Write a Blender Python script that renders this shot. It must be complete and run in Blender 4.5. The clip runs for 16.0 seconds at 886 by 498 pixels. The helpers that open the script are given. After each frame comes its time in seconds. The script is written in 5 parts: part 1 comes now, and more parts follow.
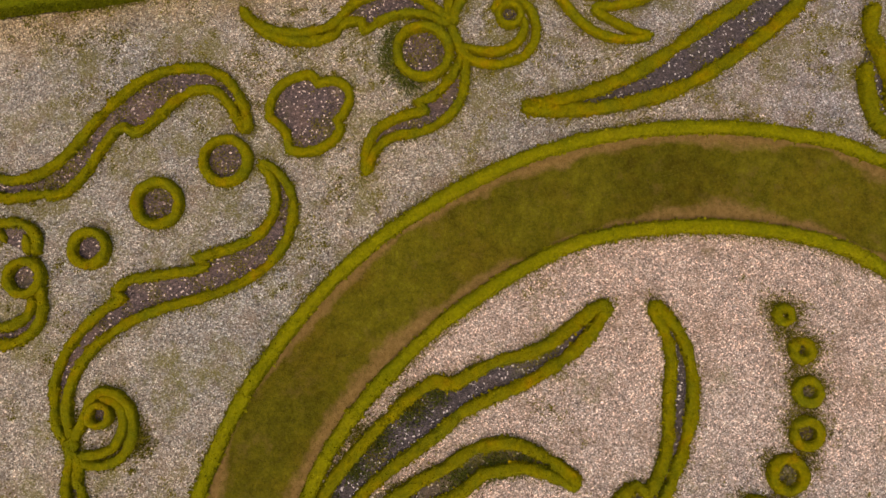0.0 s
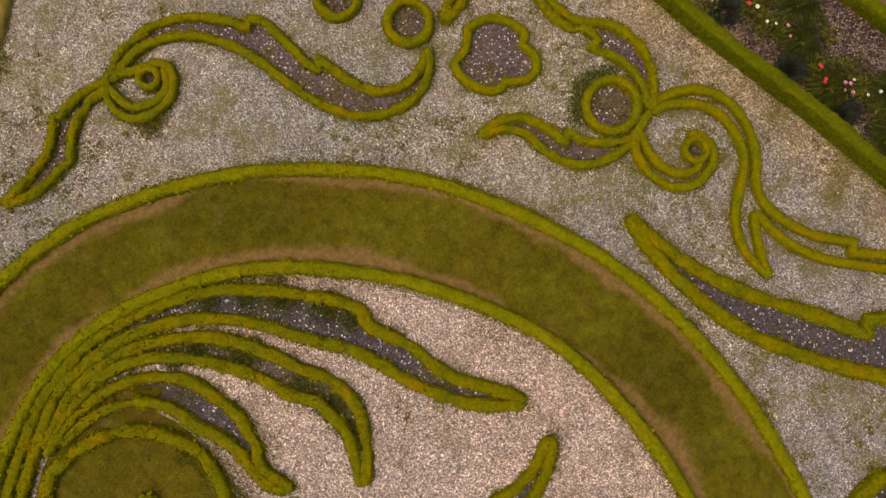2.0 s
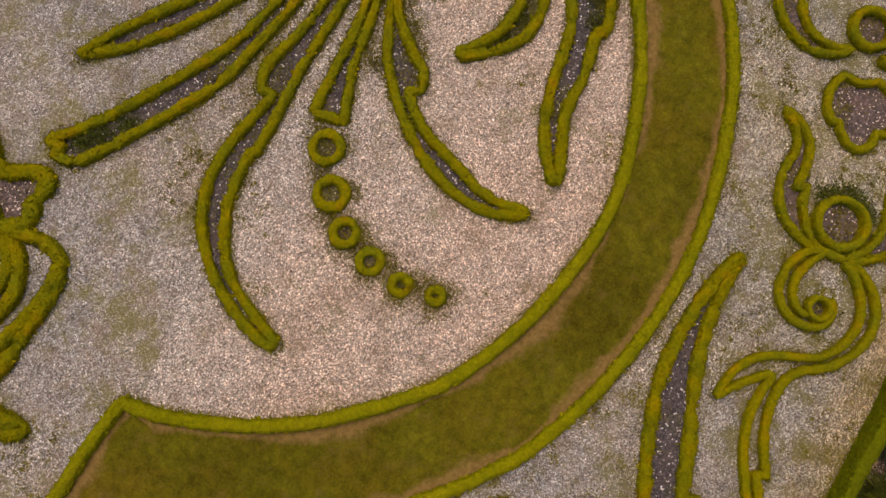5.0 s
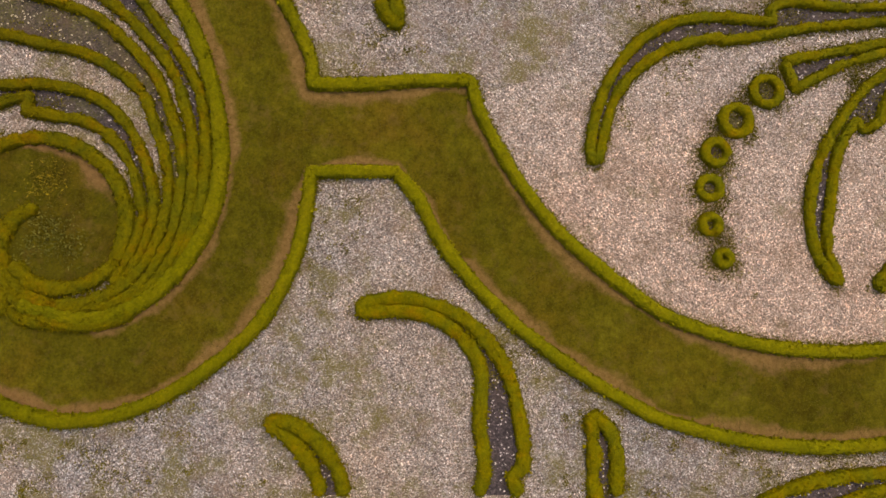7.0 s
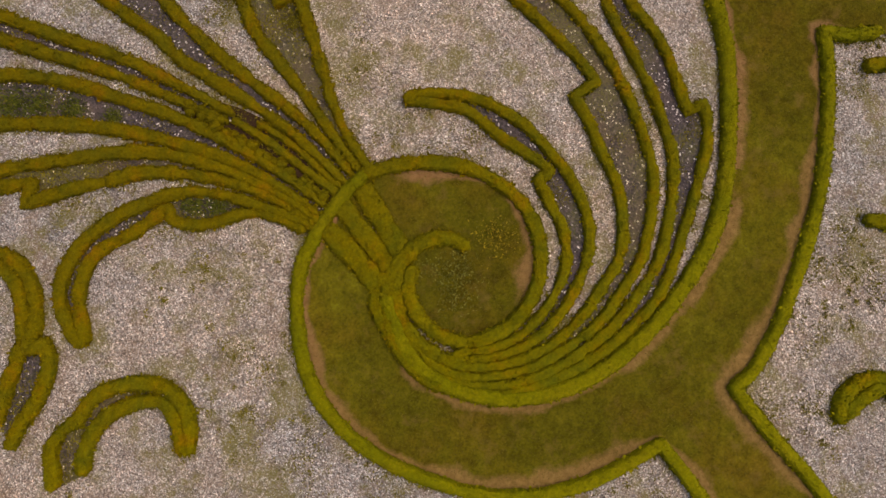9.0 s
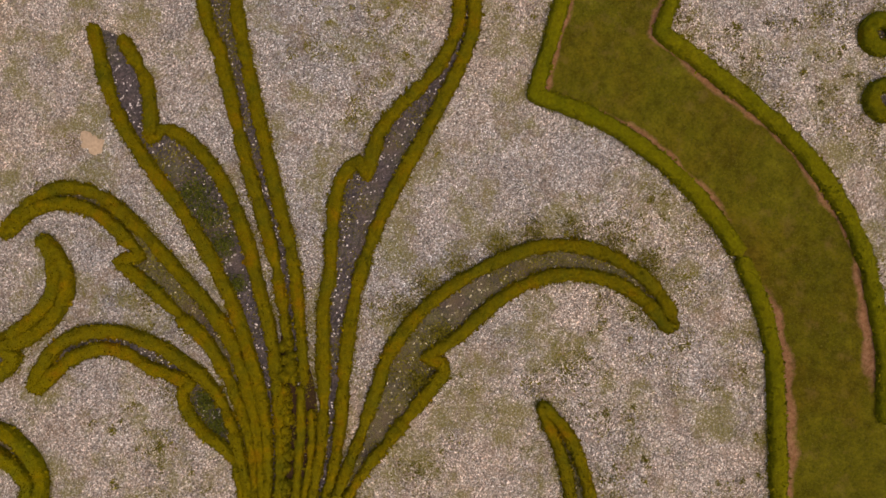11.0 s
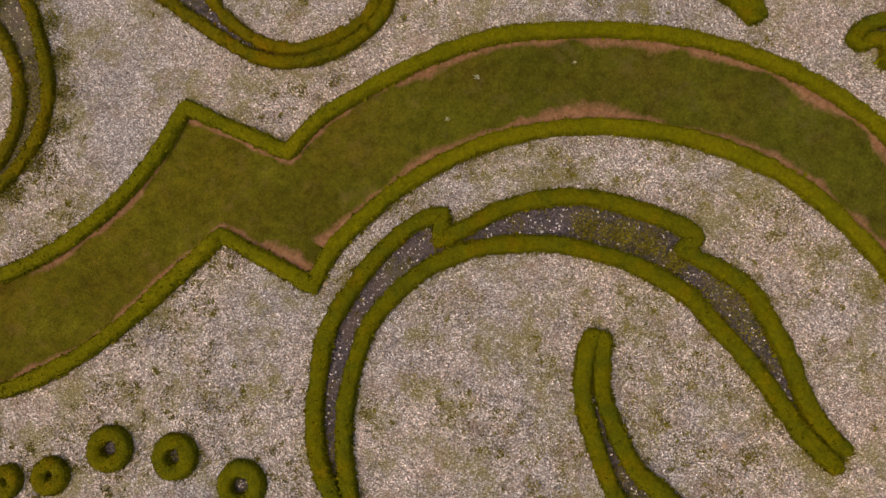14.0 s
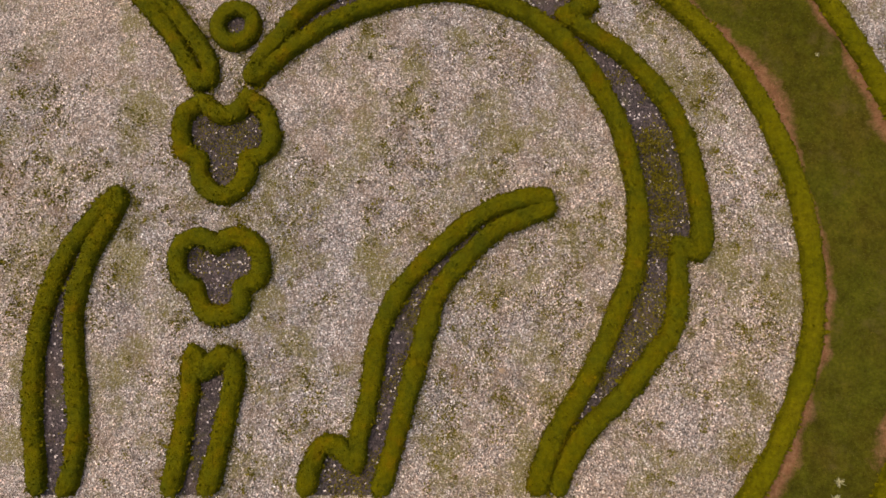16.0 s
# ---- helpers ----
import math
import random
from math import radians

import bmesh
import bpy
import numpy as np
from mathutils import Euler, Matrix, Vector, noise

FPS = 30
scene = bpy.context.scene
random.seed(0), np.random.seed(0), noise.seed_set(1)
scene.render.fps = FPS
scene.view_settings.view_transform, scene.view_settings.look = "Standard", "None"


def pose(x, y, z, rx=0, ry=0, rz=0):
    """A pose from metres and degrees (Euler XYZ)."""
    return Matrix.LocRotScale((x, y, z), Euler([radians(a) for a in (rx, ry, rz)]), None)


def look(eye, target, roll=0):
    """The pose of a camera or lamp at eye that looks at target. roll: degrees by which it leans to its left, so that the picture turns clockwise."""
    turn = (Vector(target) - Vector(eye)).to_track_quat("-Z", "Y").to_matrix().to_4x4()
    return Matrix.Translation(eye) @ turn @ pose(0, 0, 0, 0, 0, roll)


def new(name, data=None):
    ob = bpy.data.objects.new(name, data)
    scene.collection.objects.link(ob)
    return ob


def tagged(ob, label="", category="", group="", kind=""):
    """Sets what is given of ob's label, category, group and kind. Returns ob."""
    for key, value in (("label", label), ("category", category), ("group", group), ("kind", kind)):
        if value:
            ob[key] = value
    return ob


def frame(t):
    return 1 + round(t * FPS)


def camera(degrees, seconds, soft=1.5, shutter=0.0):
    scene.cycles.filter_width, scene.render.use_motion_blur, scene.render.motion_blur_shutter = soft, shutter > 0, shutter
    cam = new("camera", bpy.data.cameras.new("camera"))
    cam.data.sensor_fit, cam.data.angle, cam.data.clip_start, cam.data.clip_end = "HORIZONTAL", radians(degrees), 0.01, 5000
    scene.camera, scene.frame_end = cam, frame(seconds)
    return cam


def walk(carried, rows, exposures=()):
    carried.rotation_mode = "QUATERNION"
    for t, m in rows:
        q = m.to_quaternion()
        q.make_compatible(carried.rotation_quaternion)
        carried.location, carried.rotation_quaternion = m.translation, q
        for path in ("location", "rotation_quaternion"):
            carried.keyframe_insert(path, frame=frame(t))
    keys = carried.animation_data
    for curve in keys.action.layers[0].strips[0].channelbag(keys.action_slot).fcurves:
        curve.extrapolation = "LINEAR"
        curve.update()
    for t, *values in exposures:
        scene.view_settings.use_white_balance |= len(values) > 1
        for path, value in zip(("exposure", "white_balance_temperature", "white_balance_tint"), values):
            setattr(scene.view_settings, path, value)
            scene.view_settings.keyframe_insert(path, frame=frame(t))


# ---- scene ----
# ---------------------------------------------------------------- camera
cam = camera(70, 16.0, soft=1.58)
walk(cam, [
    (0, pose(0.000, 0.000, 16.000, 5.294, -1.020, -0.094)),
    (0.5, pose(0.024, 0.026, 16.030, 5.251, -0.784, 12.077)),
    (1, pose(0.132, -0.072, 16.091, 5.435, -0.854, 25.694)),
    (1.5, pose(0.400, -0.061, 16.226, 4.930, -0.825, 38.752)),
    (2, pose(1.039, -0.073, 16.350, 4.497, -0.488, 52.753)),
    (2.5, pose(1.819, 0.007, 16.601, 4.192, 0.230, 65.552)),
    (3, pose(3.014, 0.008, 16.890, 5.127, 0.667, 79.670)),
    (3.2, pose(3.472, 0.025, 16.965, 5.417, 0.693, 85.130)),
    (3.5, pose(4.285, -0.018, 17.031, 5.367, 0.504, 93.258)),
    (4, pose(5.914, -0.188, 17.045, 4.947, -0.255, 106.672)),
    (4.5, pose(7.748, -0.306, 17.005, 5.147, -1.313, 119.932)),
    (5, pose(9.648, -0.195, 16.972, 6.111, -2.367, 133.017)),
    (5.3, pose(10.754, 0.068, 16.987, 6.682, -2.740, 140.813)),
    (5.5, pose(11.461, 0.346, 17.019, 6.832, -2.768, 146.015)),
    (6, pose(13.349, 0.969, 17.048, 6.666, -3.043, 159.665)),
    (6.5, pose(15.367, 1.599, 16.970, 6.242, -3.803, 172.505)),
    (7, pose(17.620, 2.208, 16.819, 5.459, -4.090, 186.533)),
    (7.5, pose(19.795, 2.421, 16.658, 4.607, -3.932, 199.495)),
    (8, pose(22.177, 2.313, 16.567, 3.765, -3.234, 213.501)),
    (8.5, pose(24.541, 2.072, 16.493, 2.685, -2.502, 226.778)),
    (9, pose(26.708, 1.987, 16.465, 3.358, -1.003, 240.616)),
    (9.5, pose(29.177, 1.886, 16.398, 3.059, -0.228, 253.544)),
    (10, pose(31.885, 1.871, 16.303, 3.236, 0.562, 268.285)),
    (10.2, pose(33.017, 1.891, 16.271, 3.104, 0.829, 274.074)),
    (10.5, pose(34.726, 1.986, 16.255, 2.665, 1.041, 282.819)),
    (11, pose(37.568, 2.253, 16.290, 1.830, 1.164, 297.617)),
    (11.5, pose(40.340, 2.529, 16.351, 1.497, 1.388, 312.782)),
    (12, pose(42.979, 2.690, 16.387, 1.969, 1.889, 328.389)),
    (12.3, pose(44.467, 2.670, 16.371, 2.654, 2.289, 338.003)),
    (12.5, pose(45.413, 2.593, 16.339, 3.241, 2.546, 344.525)),
    (13, pose(47.929, 2.453, 16.221, 4.600, 3.387, 361.049)),
    (13.5, pose(50.237, 2.496, 16.002, 5.786, 4.264, 377.685)),
    (14, pose(52.393, 2.454, 15.727, 7.381, 4.109, 396.020)),
    (14.5, pose(53.974, 2.627, 15.350, 7.539, 3.485, 411.927)),
    (15, pose(55.484, 2.656, 14.851, 7.471, 2.873, 428.256)),
    (15.5, pose(56.829, 2.796, 14.302, 8.082, 3.162, 443.577)),
    (16, pose(58.167, 3.004, 13.853, 9.538, 3.308, 460.469)),
], exposures=[(0.0, 0.1, 8400, 20), (8.8, 0.1, 8400, 20), (9.6, 0.05, 8400, 20), (10.2, 0.03, 8400, 20), (12.4, 0.05, 8400, 20), (14.0, 0.06, 8400, 20), (15.0, 0.12, 8400, 20), (16.0, 0.13, 8400, 20)])

# ---------------------------------------------------------------- sky and sun: a bright overcast day
world = bpy.data.worlds.new("sky")
scene.world = world
world.use_nodes = True
wn = world.node_tree.nodes
sky = wn.new("ShaderNodeTexSky")
sky.sky_type = "NISHITA"
sky.sun_disc = False
sky.sun_elevation, sky.sun_rotation = radians(66), radians(200)
sky.air_density, sky.dust_density = 1.0, 4.0
world.node_tree.links.new(sky.outputs[0], wn["Background"].inputs[0])
wn["Background"].inputs[1].default_value = 0.15
sun = new("sun", bpy.data.lights.new("sun", "SUN"))
sun.data.energy, sun.data.angle, sun.data.color = 0.95, radians(50), (1.0, 0.9, 0.78)
SUN_FROM = Vector((math.sin(radians(200)) * math.cos(radians(66)), math.cos(radians(200)) * math.cos(radians(66)), math.sin(radians(66))))
sun.matrix_world = look(SUN_FROM * 60, (0, 0, 0))


# ---------------------------------------------------------------- materials
class Mat:
    """A small writer of node materials."""

    def __init__(self, name, roughness=0.9, specular=0.25):
        self.m = bpy.data.materials.new(name)
        self.m.use_nodes = True
        self.t = self.m.node_tree
        self.p = self.t.nodes["Principled BSDF"]
        self.p.inputs["Roughness"].default_value = roughness
        self.p.inputs["Specular IOR Level"].default_value = specular
        geo = self.t.nodes.new("ShaderNodeNewGeometry")
        self.pos = geo.outputs["Position"]
        self.island = geo.outputs["Random Per Island"]

    def link(self, a, b):
        self.t.links.new(a, b)

    def noise(self, scale, detail=4.0, rough=0.55, off=0.0, distort=0.0):
        n = self.t.nodes.new("ShaderNodeTexNoise")
        n.noise_dimensions = "4D"
        n.inputs["W"].default_value = off
        n.inputs["Scale"].default_value, n.inputs["Detail"].default_value = scale, detail
        n.inputs["Roughness"].default_value, n.inputs["Distortion"].default_value = rough, distort
        self.link(self.pos, n.inputs["Vector"])
        return n.outputs["Fac"]

    def cells(self, scale, out="Distance", feature="F1"):
        n = self.t.nodes.new("ShaderNodeTexVoronoi")
        n.feature = feature
        n.inputs["Scale"].default_value = scale
        self.link(self.pos, n.inputs["Vector"])
        return n.outputs[out]

    def along(self, direction, start, end):
        """0 to 1 as the place goes from start to end along a direction, with an uneven border."""
        dot = self.t.nodes.new("ShaderNodeVectorMath")
        dot.operation = "DOT_PRODUCT"
        dot.inputs[1].default_value = direction
        self.link(self.pos, dot.inputs[0])
        n = self.t.nodes.new("ShaderNodeMapRange")
        n.interpolation_type = "SMOOTHSTEP"
        n.inputs[1].default_value, n.inputs[2].default_value = start, end
        self.link(dot.outputs["Value"], n.inputs[0])
        return n.outputs[0]

    def value(self, colour):
        n = self.t.nodes.new("ShaderNodeSeparateColor")
        self.link(colour, n.inputs[0])
        return n.outputs[0]

    def ramp(self, fac, *stops):
        n = self.t.nodes.new("ShaderNodeValToRGB")
        e = n.color_ramp.elements
        while len(e) < len(stops):
            e.new(0.5)
        for k, (at, c) in zip(e, stops):
            k.position = at
            k.color = (c, c, c, 1) if isinstance(c, (int, float)) else (*c, 1)
        self.link(fac, n.inputs[0])
        return n.outputs[0]

    def mix(self, fac, a, b, mode="MIX"):
        n = self.t.nodes.new("ShaderNodeMix")
        n.data_type, n.blend_type = "RGBA", mode
        for key, v in ((0, fac), (6, a), (7, b)):
            if isinstance(v, (int, float)):
                n.inputs[key].default_value = v
            elif isinstance(v, tuple):
                n.inputs[key].default_value = (*v, 1)
            else:
                self.link(v, n.inputs[key])
        return n.outputs[2]

    def bump(self, height, strength=0.5, distance=0.02):
        n = self.t.nodes.new("ShaderNodeBump")
        n.inputs["Strength"].default_value, n.inputs["Distance"].default_value = strength, distance
        self.link(height, n.inputs["Height"])
        if self.p.inputs["Normal"].links:
            self.link(self.p.inputs["Normal"].links[0].from_socket, n.inputs["Normal"])
        self.link(n.outputs[0], self.p.inputs["Normal"])

    def done(self, colour):
        if isinstance(colour, tuple):
            self.p.inputs["Base Color"].default_value = (*colour, 1)
        else:
            self.link(colour, self.p.inputs["Base Color"])
        return self.m


def gravel_material(name, warm, cool, fade=None):
    a = Mat(name, 0.7, 0.4)
    stone = a.value(a.cells(40, "Color"))
    pebbles = a.ramp(stone, (0.0, (0.07, 0.06, 0.055)), (0.3, (0.22, 0.195, 0.18)), (0.65, (0.37, 0.335, 0.315)), (0.86, (0.52, 0.49, 0.475)), (0.95, (0.8, 0.78, 0.77)), (1.0, (0.88, 0.86, 0.85)))
    tone = a.ramp(a.noise(0.16, 4, 0.55, 3.0), (0.36, cool), (0.64, warm))
    if fade:
        grey = a.ramp(a.noise(0.16, 4, 0.55, 3.0), (0.36, tuple(1.3 * v for v in GREY_TONES[1])), (0.64, tuple(1.3 * v for v in GREY_TONES[0])))
        tone = a.mix(a.along(*fade), grey, tone)
    c = a.mix(1.0, pebbles, tone, "MULTIPLY")
    large = a.t.nodes.new("ShaderNodeSeparateColor")
    a.link(a.cells(21, "Color"), large.inputs[0])
    c = a.mix(1.0, c, a.ramp(large.outputs[0], (0.0, 0.66), (0.25, 0.86), (0.7, 1.03), (0.88, 1.14), (1.0, 1.42)), "MULTIPLY")
    c = a.mix(1.0, c, a.ramp(large.outputs[1], (0.0, (1.07, 0.98, 0.92)), (0.5, (1.0, 1.0, 0.99)), (1.0, (0.93, 1.0, 1.03))), "MULTIPLY")
    blotch = a.ramp(a.noise(1.7, 6, 0.7, 1.0), (0.28, 0.74 if fade else 0.55), (0.5, 1.0), (0.75, 1.12 if fade else 1.2))
    c = a.mix(1.0, c, blotch, "MULTIPLY")
    grain = a.ramp(a.noise(24, 3, 0.65, 2.0), (0.38, 0.25), (0.56, 1.0))
    dirt = a.ramp(a.noise(1.1, 6, 0.72, 11.0), (0.5, 0.0), (0.68, 0.8))
    c = a.mix(a.mix(1.0, dirt, grain, "MULTIPLY"), c, (0.21, 0.14, 0.08))
    moss = a.ramp(a.noise(0.9, 7, 0.78, 7.0), (0.56 if fade else 0.49, 0.0), (0.7 if fade else 0.6, 0.95))
    c = a.mix(a.mix(1.0, moss, grain, "MULTIPLY"), c, (0.15, 0.14, 0.022))
    if not fade:
        west = a.ramp(a.along((-1, 0, 0), -11, 1), (0.0, (1.0, 1.0, 1.0)), (1.0, (1.07, 1.08, 0.98)))
        c = a.mix(1.0, c, west, "MULTIPLY")
        c = a.mix(1.0, c, a.ramp(a.along((-0.19, 0.982, 0), 7.9, 9.3), (0.0, (1.0, 1.0, 1.0)), (1.0, (1.08, 0.95, 0.72))), "MULTIPLY")
        c = a.mix(1.0, c, a.ramp(a.along((1, 0, 0), 4, 50), (0.0, 1.0), (0.12, 1.1), (0.8, 1.14), (1.0, 1.19)), "MULTIPLY")
    a.bump(a.cells(40), 1.0, 0.03)
    a.bump(a.cells(21), 0.6, 0.03)
    return a.done(c)


def slate_material(name, lift=1.0, tint=(1, 1, 1), weedy=0.52):
    a = Mat(name, 0.6, 0.4)
    chip = a.value(a.cells(26, "Color"))
    c = a.ramp(chip, (0.0, (0.02, 0.017, 0.02)), (0.6, (0.06, 0.05, 0.055)), (0.9, (0.11, 0.09, 0.095)), (0.955, (0.16, 0.14, 0.14)), (0.97, (0.6 / lift, 0.57 / lift, 0.55 / lift)), (1.0, (0.75 / lift, 0.73 / lift, 0.72 / lift)))
    weeds = a.ramp(a.noise(0.7, 6, 0.7, 4.0), (weedy, 0.0), (weedy + 0.13, 0.85))
    grain = a.ramp(a.noise(28, 3, 0.7, 2.0), (0.4, 0.0), (0.6, 1.0))
    c = a.mix(a.mix(1.0, weeds, grain, "MULTIPLY"), c, (0.1, 0.105, 0.02))
    soil = a.ramp(a.noise(1.3, 4, 0.6, 9.0), (0.5, 0.0), (0.7, 0.6))
    c = a.mix(soil, c, (0.1, 0.07, 0.055))
    c = a.mix(1.0, c, tuple(lift * v for v in tint), "MULTIPLY")
    a.bump(a.cells(26), 0.9, 0.03)
    return a.done(c)


def lawn_material(name, worn=False):
    """Mown grass; where worn, bare earth shows by the mesh's wear value and a noise."""
    a = Mat(name, 0.95, 0.05)
    c = a.ramp(a.noise(0.55, 6, 0.68, 5.0), (0.3, (0.125, 0.094, 0.011)), (0.42, (0.108, 0.094, 0.008)), (0.56, (0.106, 0.106, 0.008)), (0.7, (0.14, 0.136, 0.012)))
    fine = a.ramp(a.noise(16, 4, 0.7, 1.0), (0.25, 0.55), (0.75, 1.4))
    c = a.mix(1.0, c, fine, "MULTIPLY")
    patchy = a.ramp(a.noise(3.1, 5, 0.7, 3.0), (0.3, 0.62), (0.7, 1.34))
    c = a.mix(1.0, c, patchy, "MULTIPLY")
    c = a.mix(1.0, c, a.ramp(a.noise(0.3, 3, 0.5, 12.0), (0.35, 0.82), (0.65, 1.16)), "MULTIPLY")
    dry = a.ramp(a.noise(1.7, 6, 0.75, 2.0), (0.54, 0.0), (0.72, 0.6))
    c = a.mix(dry, c, (0.2, 0.14, 0.045))
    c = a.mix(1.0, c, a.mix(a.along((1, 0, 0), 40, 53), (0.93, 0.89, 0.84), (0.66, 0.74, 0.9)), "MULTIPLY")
    if worn:
        wear = a.t.nodes.new("ShaderNodeAttribute")
        wear.attribute_name = "wear"
        mask = a.mix(0.56, wear.outputs["Fac"], a.noise(3.4, 8, 0.82, 8.0))
        earth = a.ramp(a.noise(9, 6, 0.75, 3.0), (0.3, (0.16, 0.075, 0.035)), (0.5, (0.28, 0.14, 0.08)), (0.72, (0.4, 0.24, 0.15)))
        tan = a.ramp(a.noise(7, 6, 0.8, 4.0), (0.3, (0.12, 0.085, 0.02)), (0.52, (0.24, 0.15, 0.055)), (0.74, (0.36, 0.24, 0.1)))
        earth = a.mix(a.along((1, 0, 0), 22, 36), tan, earth)
        c = a.mix(a.ramp(a.value(mask), (0.48, 0.0), (0.63, 0.85)), c, earth)
    a.bump(a.noise(34, 3, 0.7, 6.0), 0.9, 0.04)
    return a.done(c)


def box_material(name, tint, leafy, shade=1.0, even=False):
    """Box leaves: even for the well-kept edging, patchy with bronzed and dark stretches for the rest."""
    a = Mat(name, 0.9, 0.07)
    if even:
        c = a.ramp(a.noise(1.1, 5, 0.65, 2.0), (0.3, (0.14 * tint, 0.143, 0.003)), (0.5, (0.182 * tint, 0.17, 0.003)), (0.66, (0.205 * tint, 0.18, 0.004)), (0.8, (0.235 * tint, 0.178, 0.005)))
    else:
        c = a.ramp(a.noise(1.5, 5, 0.7, 2.0), (0.3, (0.09 * tint, 0.105, 0.003)), (0.42, (0.13 * tint, 0.13, 0.003)), (0.56, (0.165 * tint, 0.145, 0.002)), (0.68, (0.225 * tint, 0.148, 0.003)), (0.8, (0.25 * tint, 0.14, 0.004)))
    clump = a.ramp(a.noise(11, 5, 0.75, 4.0), (0.28, 0.62), (0.5, 1.0), (0.7, 1.38))
    c = a.mix(1.0, c, clump, "MULTIPLY")
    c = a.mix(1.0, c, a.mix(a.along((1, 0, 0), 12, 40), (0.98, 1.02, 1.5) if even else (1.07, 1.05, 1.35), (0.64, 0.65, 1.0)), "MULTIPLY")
    if not even:
        bronze = a.ramp(a.along((1, 0, 0), 20, 60), (0.0, (1.0, 1.0, 1.0)), (0.2, (1.14, 0.97, 1.0)), (0.62, (1.12, 0.97, 1.0)), (0.78, (0.97, 1.0, 1.0)))
        c = a.mix(1.0, c, bronze, "MULTIPLY")
    c = a.mix(1.0, c, (shade, shade * 1.05, shade), "MULTIPLY")
    if leafy:
        c = a.mix(1.0, c, a.ramp(a.island, (0.0, 0.82), (0.7, 1.1), (1.0, 1.4)), "MULTIPLY")
    a.bump(a.noise(26, 4, 0.7, 7.0), 0.6, 0.05)
    return a.done(c)


def mulch_material():
    a = Mat("mulch", 0.9, 0.15)
    c = a.ramp(a.value(a.cells(32, "Color")), (0.0, (0.02, 0.013, 0.011)), (0.6, (0.07, 0.045, 0.036)), (0.9, (0.18, 0.12, 0.09)), (1.0, (0.5, 0.4, 0.31)))
    c = a.mix(1.0, c, a.ramp(a.noise(1.6, 5, 0.65, 3.0), (0.3, 0.55), (0.7, 1.25)), "MULTIPLY")
    a.bump(a.cells(20), 1.0, 0.04)
    return a.done(c)


def mottled(name, dark, light, scale=2.0, roughness=0.85, specular=0.2):
    """Plain mottled surface that also differs from piece to piece."""
    a = Mat(name, roughness, specular)
    c = a.ramp(a.island, (0.0, dark), (1.0, light))
    c = a.mix(1.0, c, a.ramp(a.noise(scale, 4, 0.6, 4.0), (0.25, 0.7), (0.75, 1.25)), "MULTIPLY")
    return a.done(c)


DARK_SOIL = mottled("dug_soil", (0.03, 0.018, 0.01), (0.045, 0.026, 0.014), 9.0, 0.95, 0.1)
WOOD = mottled("woody_stems", (0.06, 0.045, 0.025), (0.1, 0.07, 0.04))
LAVENDER = mottled("lavender_leaf", (0.02, 0.028, 0.018), (0.06, 0.07, 0.045))
TUFT = mottled("long_grass", (0.02, 0.032, 0.004), (0.085, 0.095, 0.01))
ROSE_LEAF = mottled("rose_leaf", (0.04, 0.06, 0.004), (0.15, 0.15, 0.01))
PETAL_RED = mottled("red_petal", (0.6, 0.04, 0.05), (0.75, 0.09, 0.1))
PETAL_PINK = mottled("pink_petal", (0.65, 0.2, 0.35), (0.8, 0.4, 0.5))
PETAL_WHITE = mottled("white_petal", (0.7, 0.66, 0.58), (0.82, 0.8, 0.74))
STONE = mottled("quartz_stone", (0.35, 0.31, 0.3), (0.85, 0.83, 0.82), 6.0, 0.5, 0.5)
PEBBLE = mottled("pebble", (0.16, 0.13, 0.12), (0.85, 0.8, 0.78), 6.0, 0.5, 0.5)
PALE_LEAF = mottled("pale_leaf", (0.2, 0.22, 0.1), (0.45, 0.45, 0.28))
SAND = mottled("buff_sand", (0.38, 0.29, 0.2), (0.44, 0.34, 0.24), 14.0)
MOSS = mottled("moss_and_weeds", (0.09, 0.082, 0.01), (0.24, 0.215, 0.022), 1.5, 0.9, 0.08)
GRASS = mottled("grass_blade", (0.055, 0.05, 0.005), (0.14, 0.12, 0.012), 0.9)
GREY_TONES = (1.15, 1.075, 0.97), (0.88, 0.93, 0.965)
GRAVEL = gravel_material("gravel", *GREY_TONES)
PINK_GRAVEL = gravel_material("pink_gravel", (1.6, 1.36, 1.17), (1.47, 1.36, 1.24), ((-0.38, 0.925, 0.0), -10.1, -5.5))
SLATE, BROWN_CHIPS = slate_material("slate_chippings"), slate_material("brown_chippings", 1.4, (1.12, 0.98, 0.88))
WEEDY_BED = slate_material("weedy_chippings", 1.1, (1.1, 1.05, 0.8), 0.4)
LAWN, EARTH = lawn_material("mown_lawn"), lawn_material("worn_lawn", True)
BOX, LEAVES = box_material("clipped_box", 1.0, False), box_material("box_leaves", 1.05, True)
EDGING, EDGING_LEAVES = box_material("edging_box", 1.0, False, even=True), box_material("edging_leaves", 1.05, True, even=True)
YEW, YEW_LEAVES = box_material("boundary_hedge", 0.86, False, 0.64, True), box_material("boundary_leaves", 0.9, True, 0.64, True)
DRY, DRY_LEAVES = mottled("dry_box", (0.23, 0.175, 0.03), (0.27, 0.2, 0.04), 5.0), mottled("dry_leaves", (0.2, 0.16, 0.02), (0.36, 0.27, 0.06), 5.0)
STRAW = mottled("dry_straw", (0.3, 0.22, 0.1), (0.6, 0.48, 0.26), 3.0)
TWIG = mottled("dead_twigs", (0.16, 0.11, 0.1), (0.5, 0.42, 0.38), 3.0)


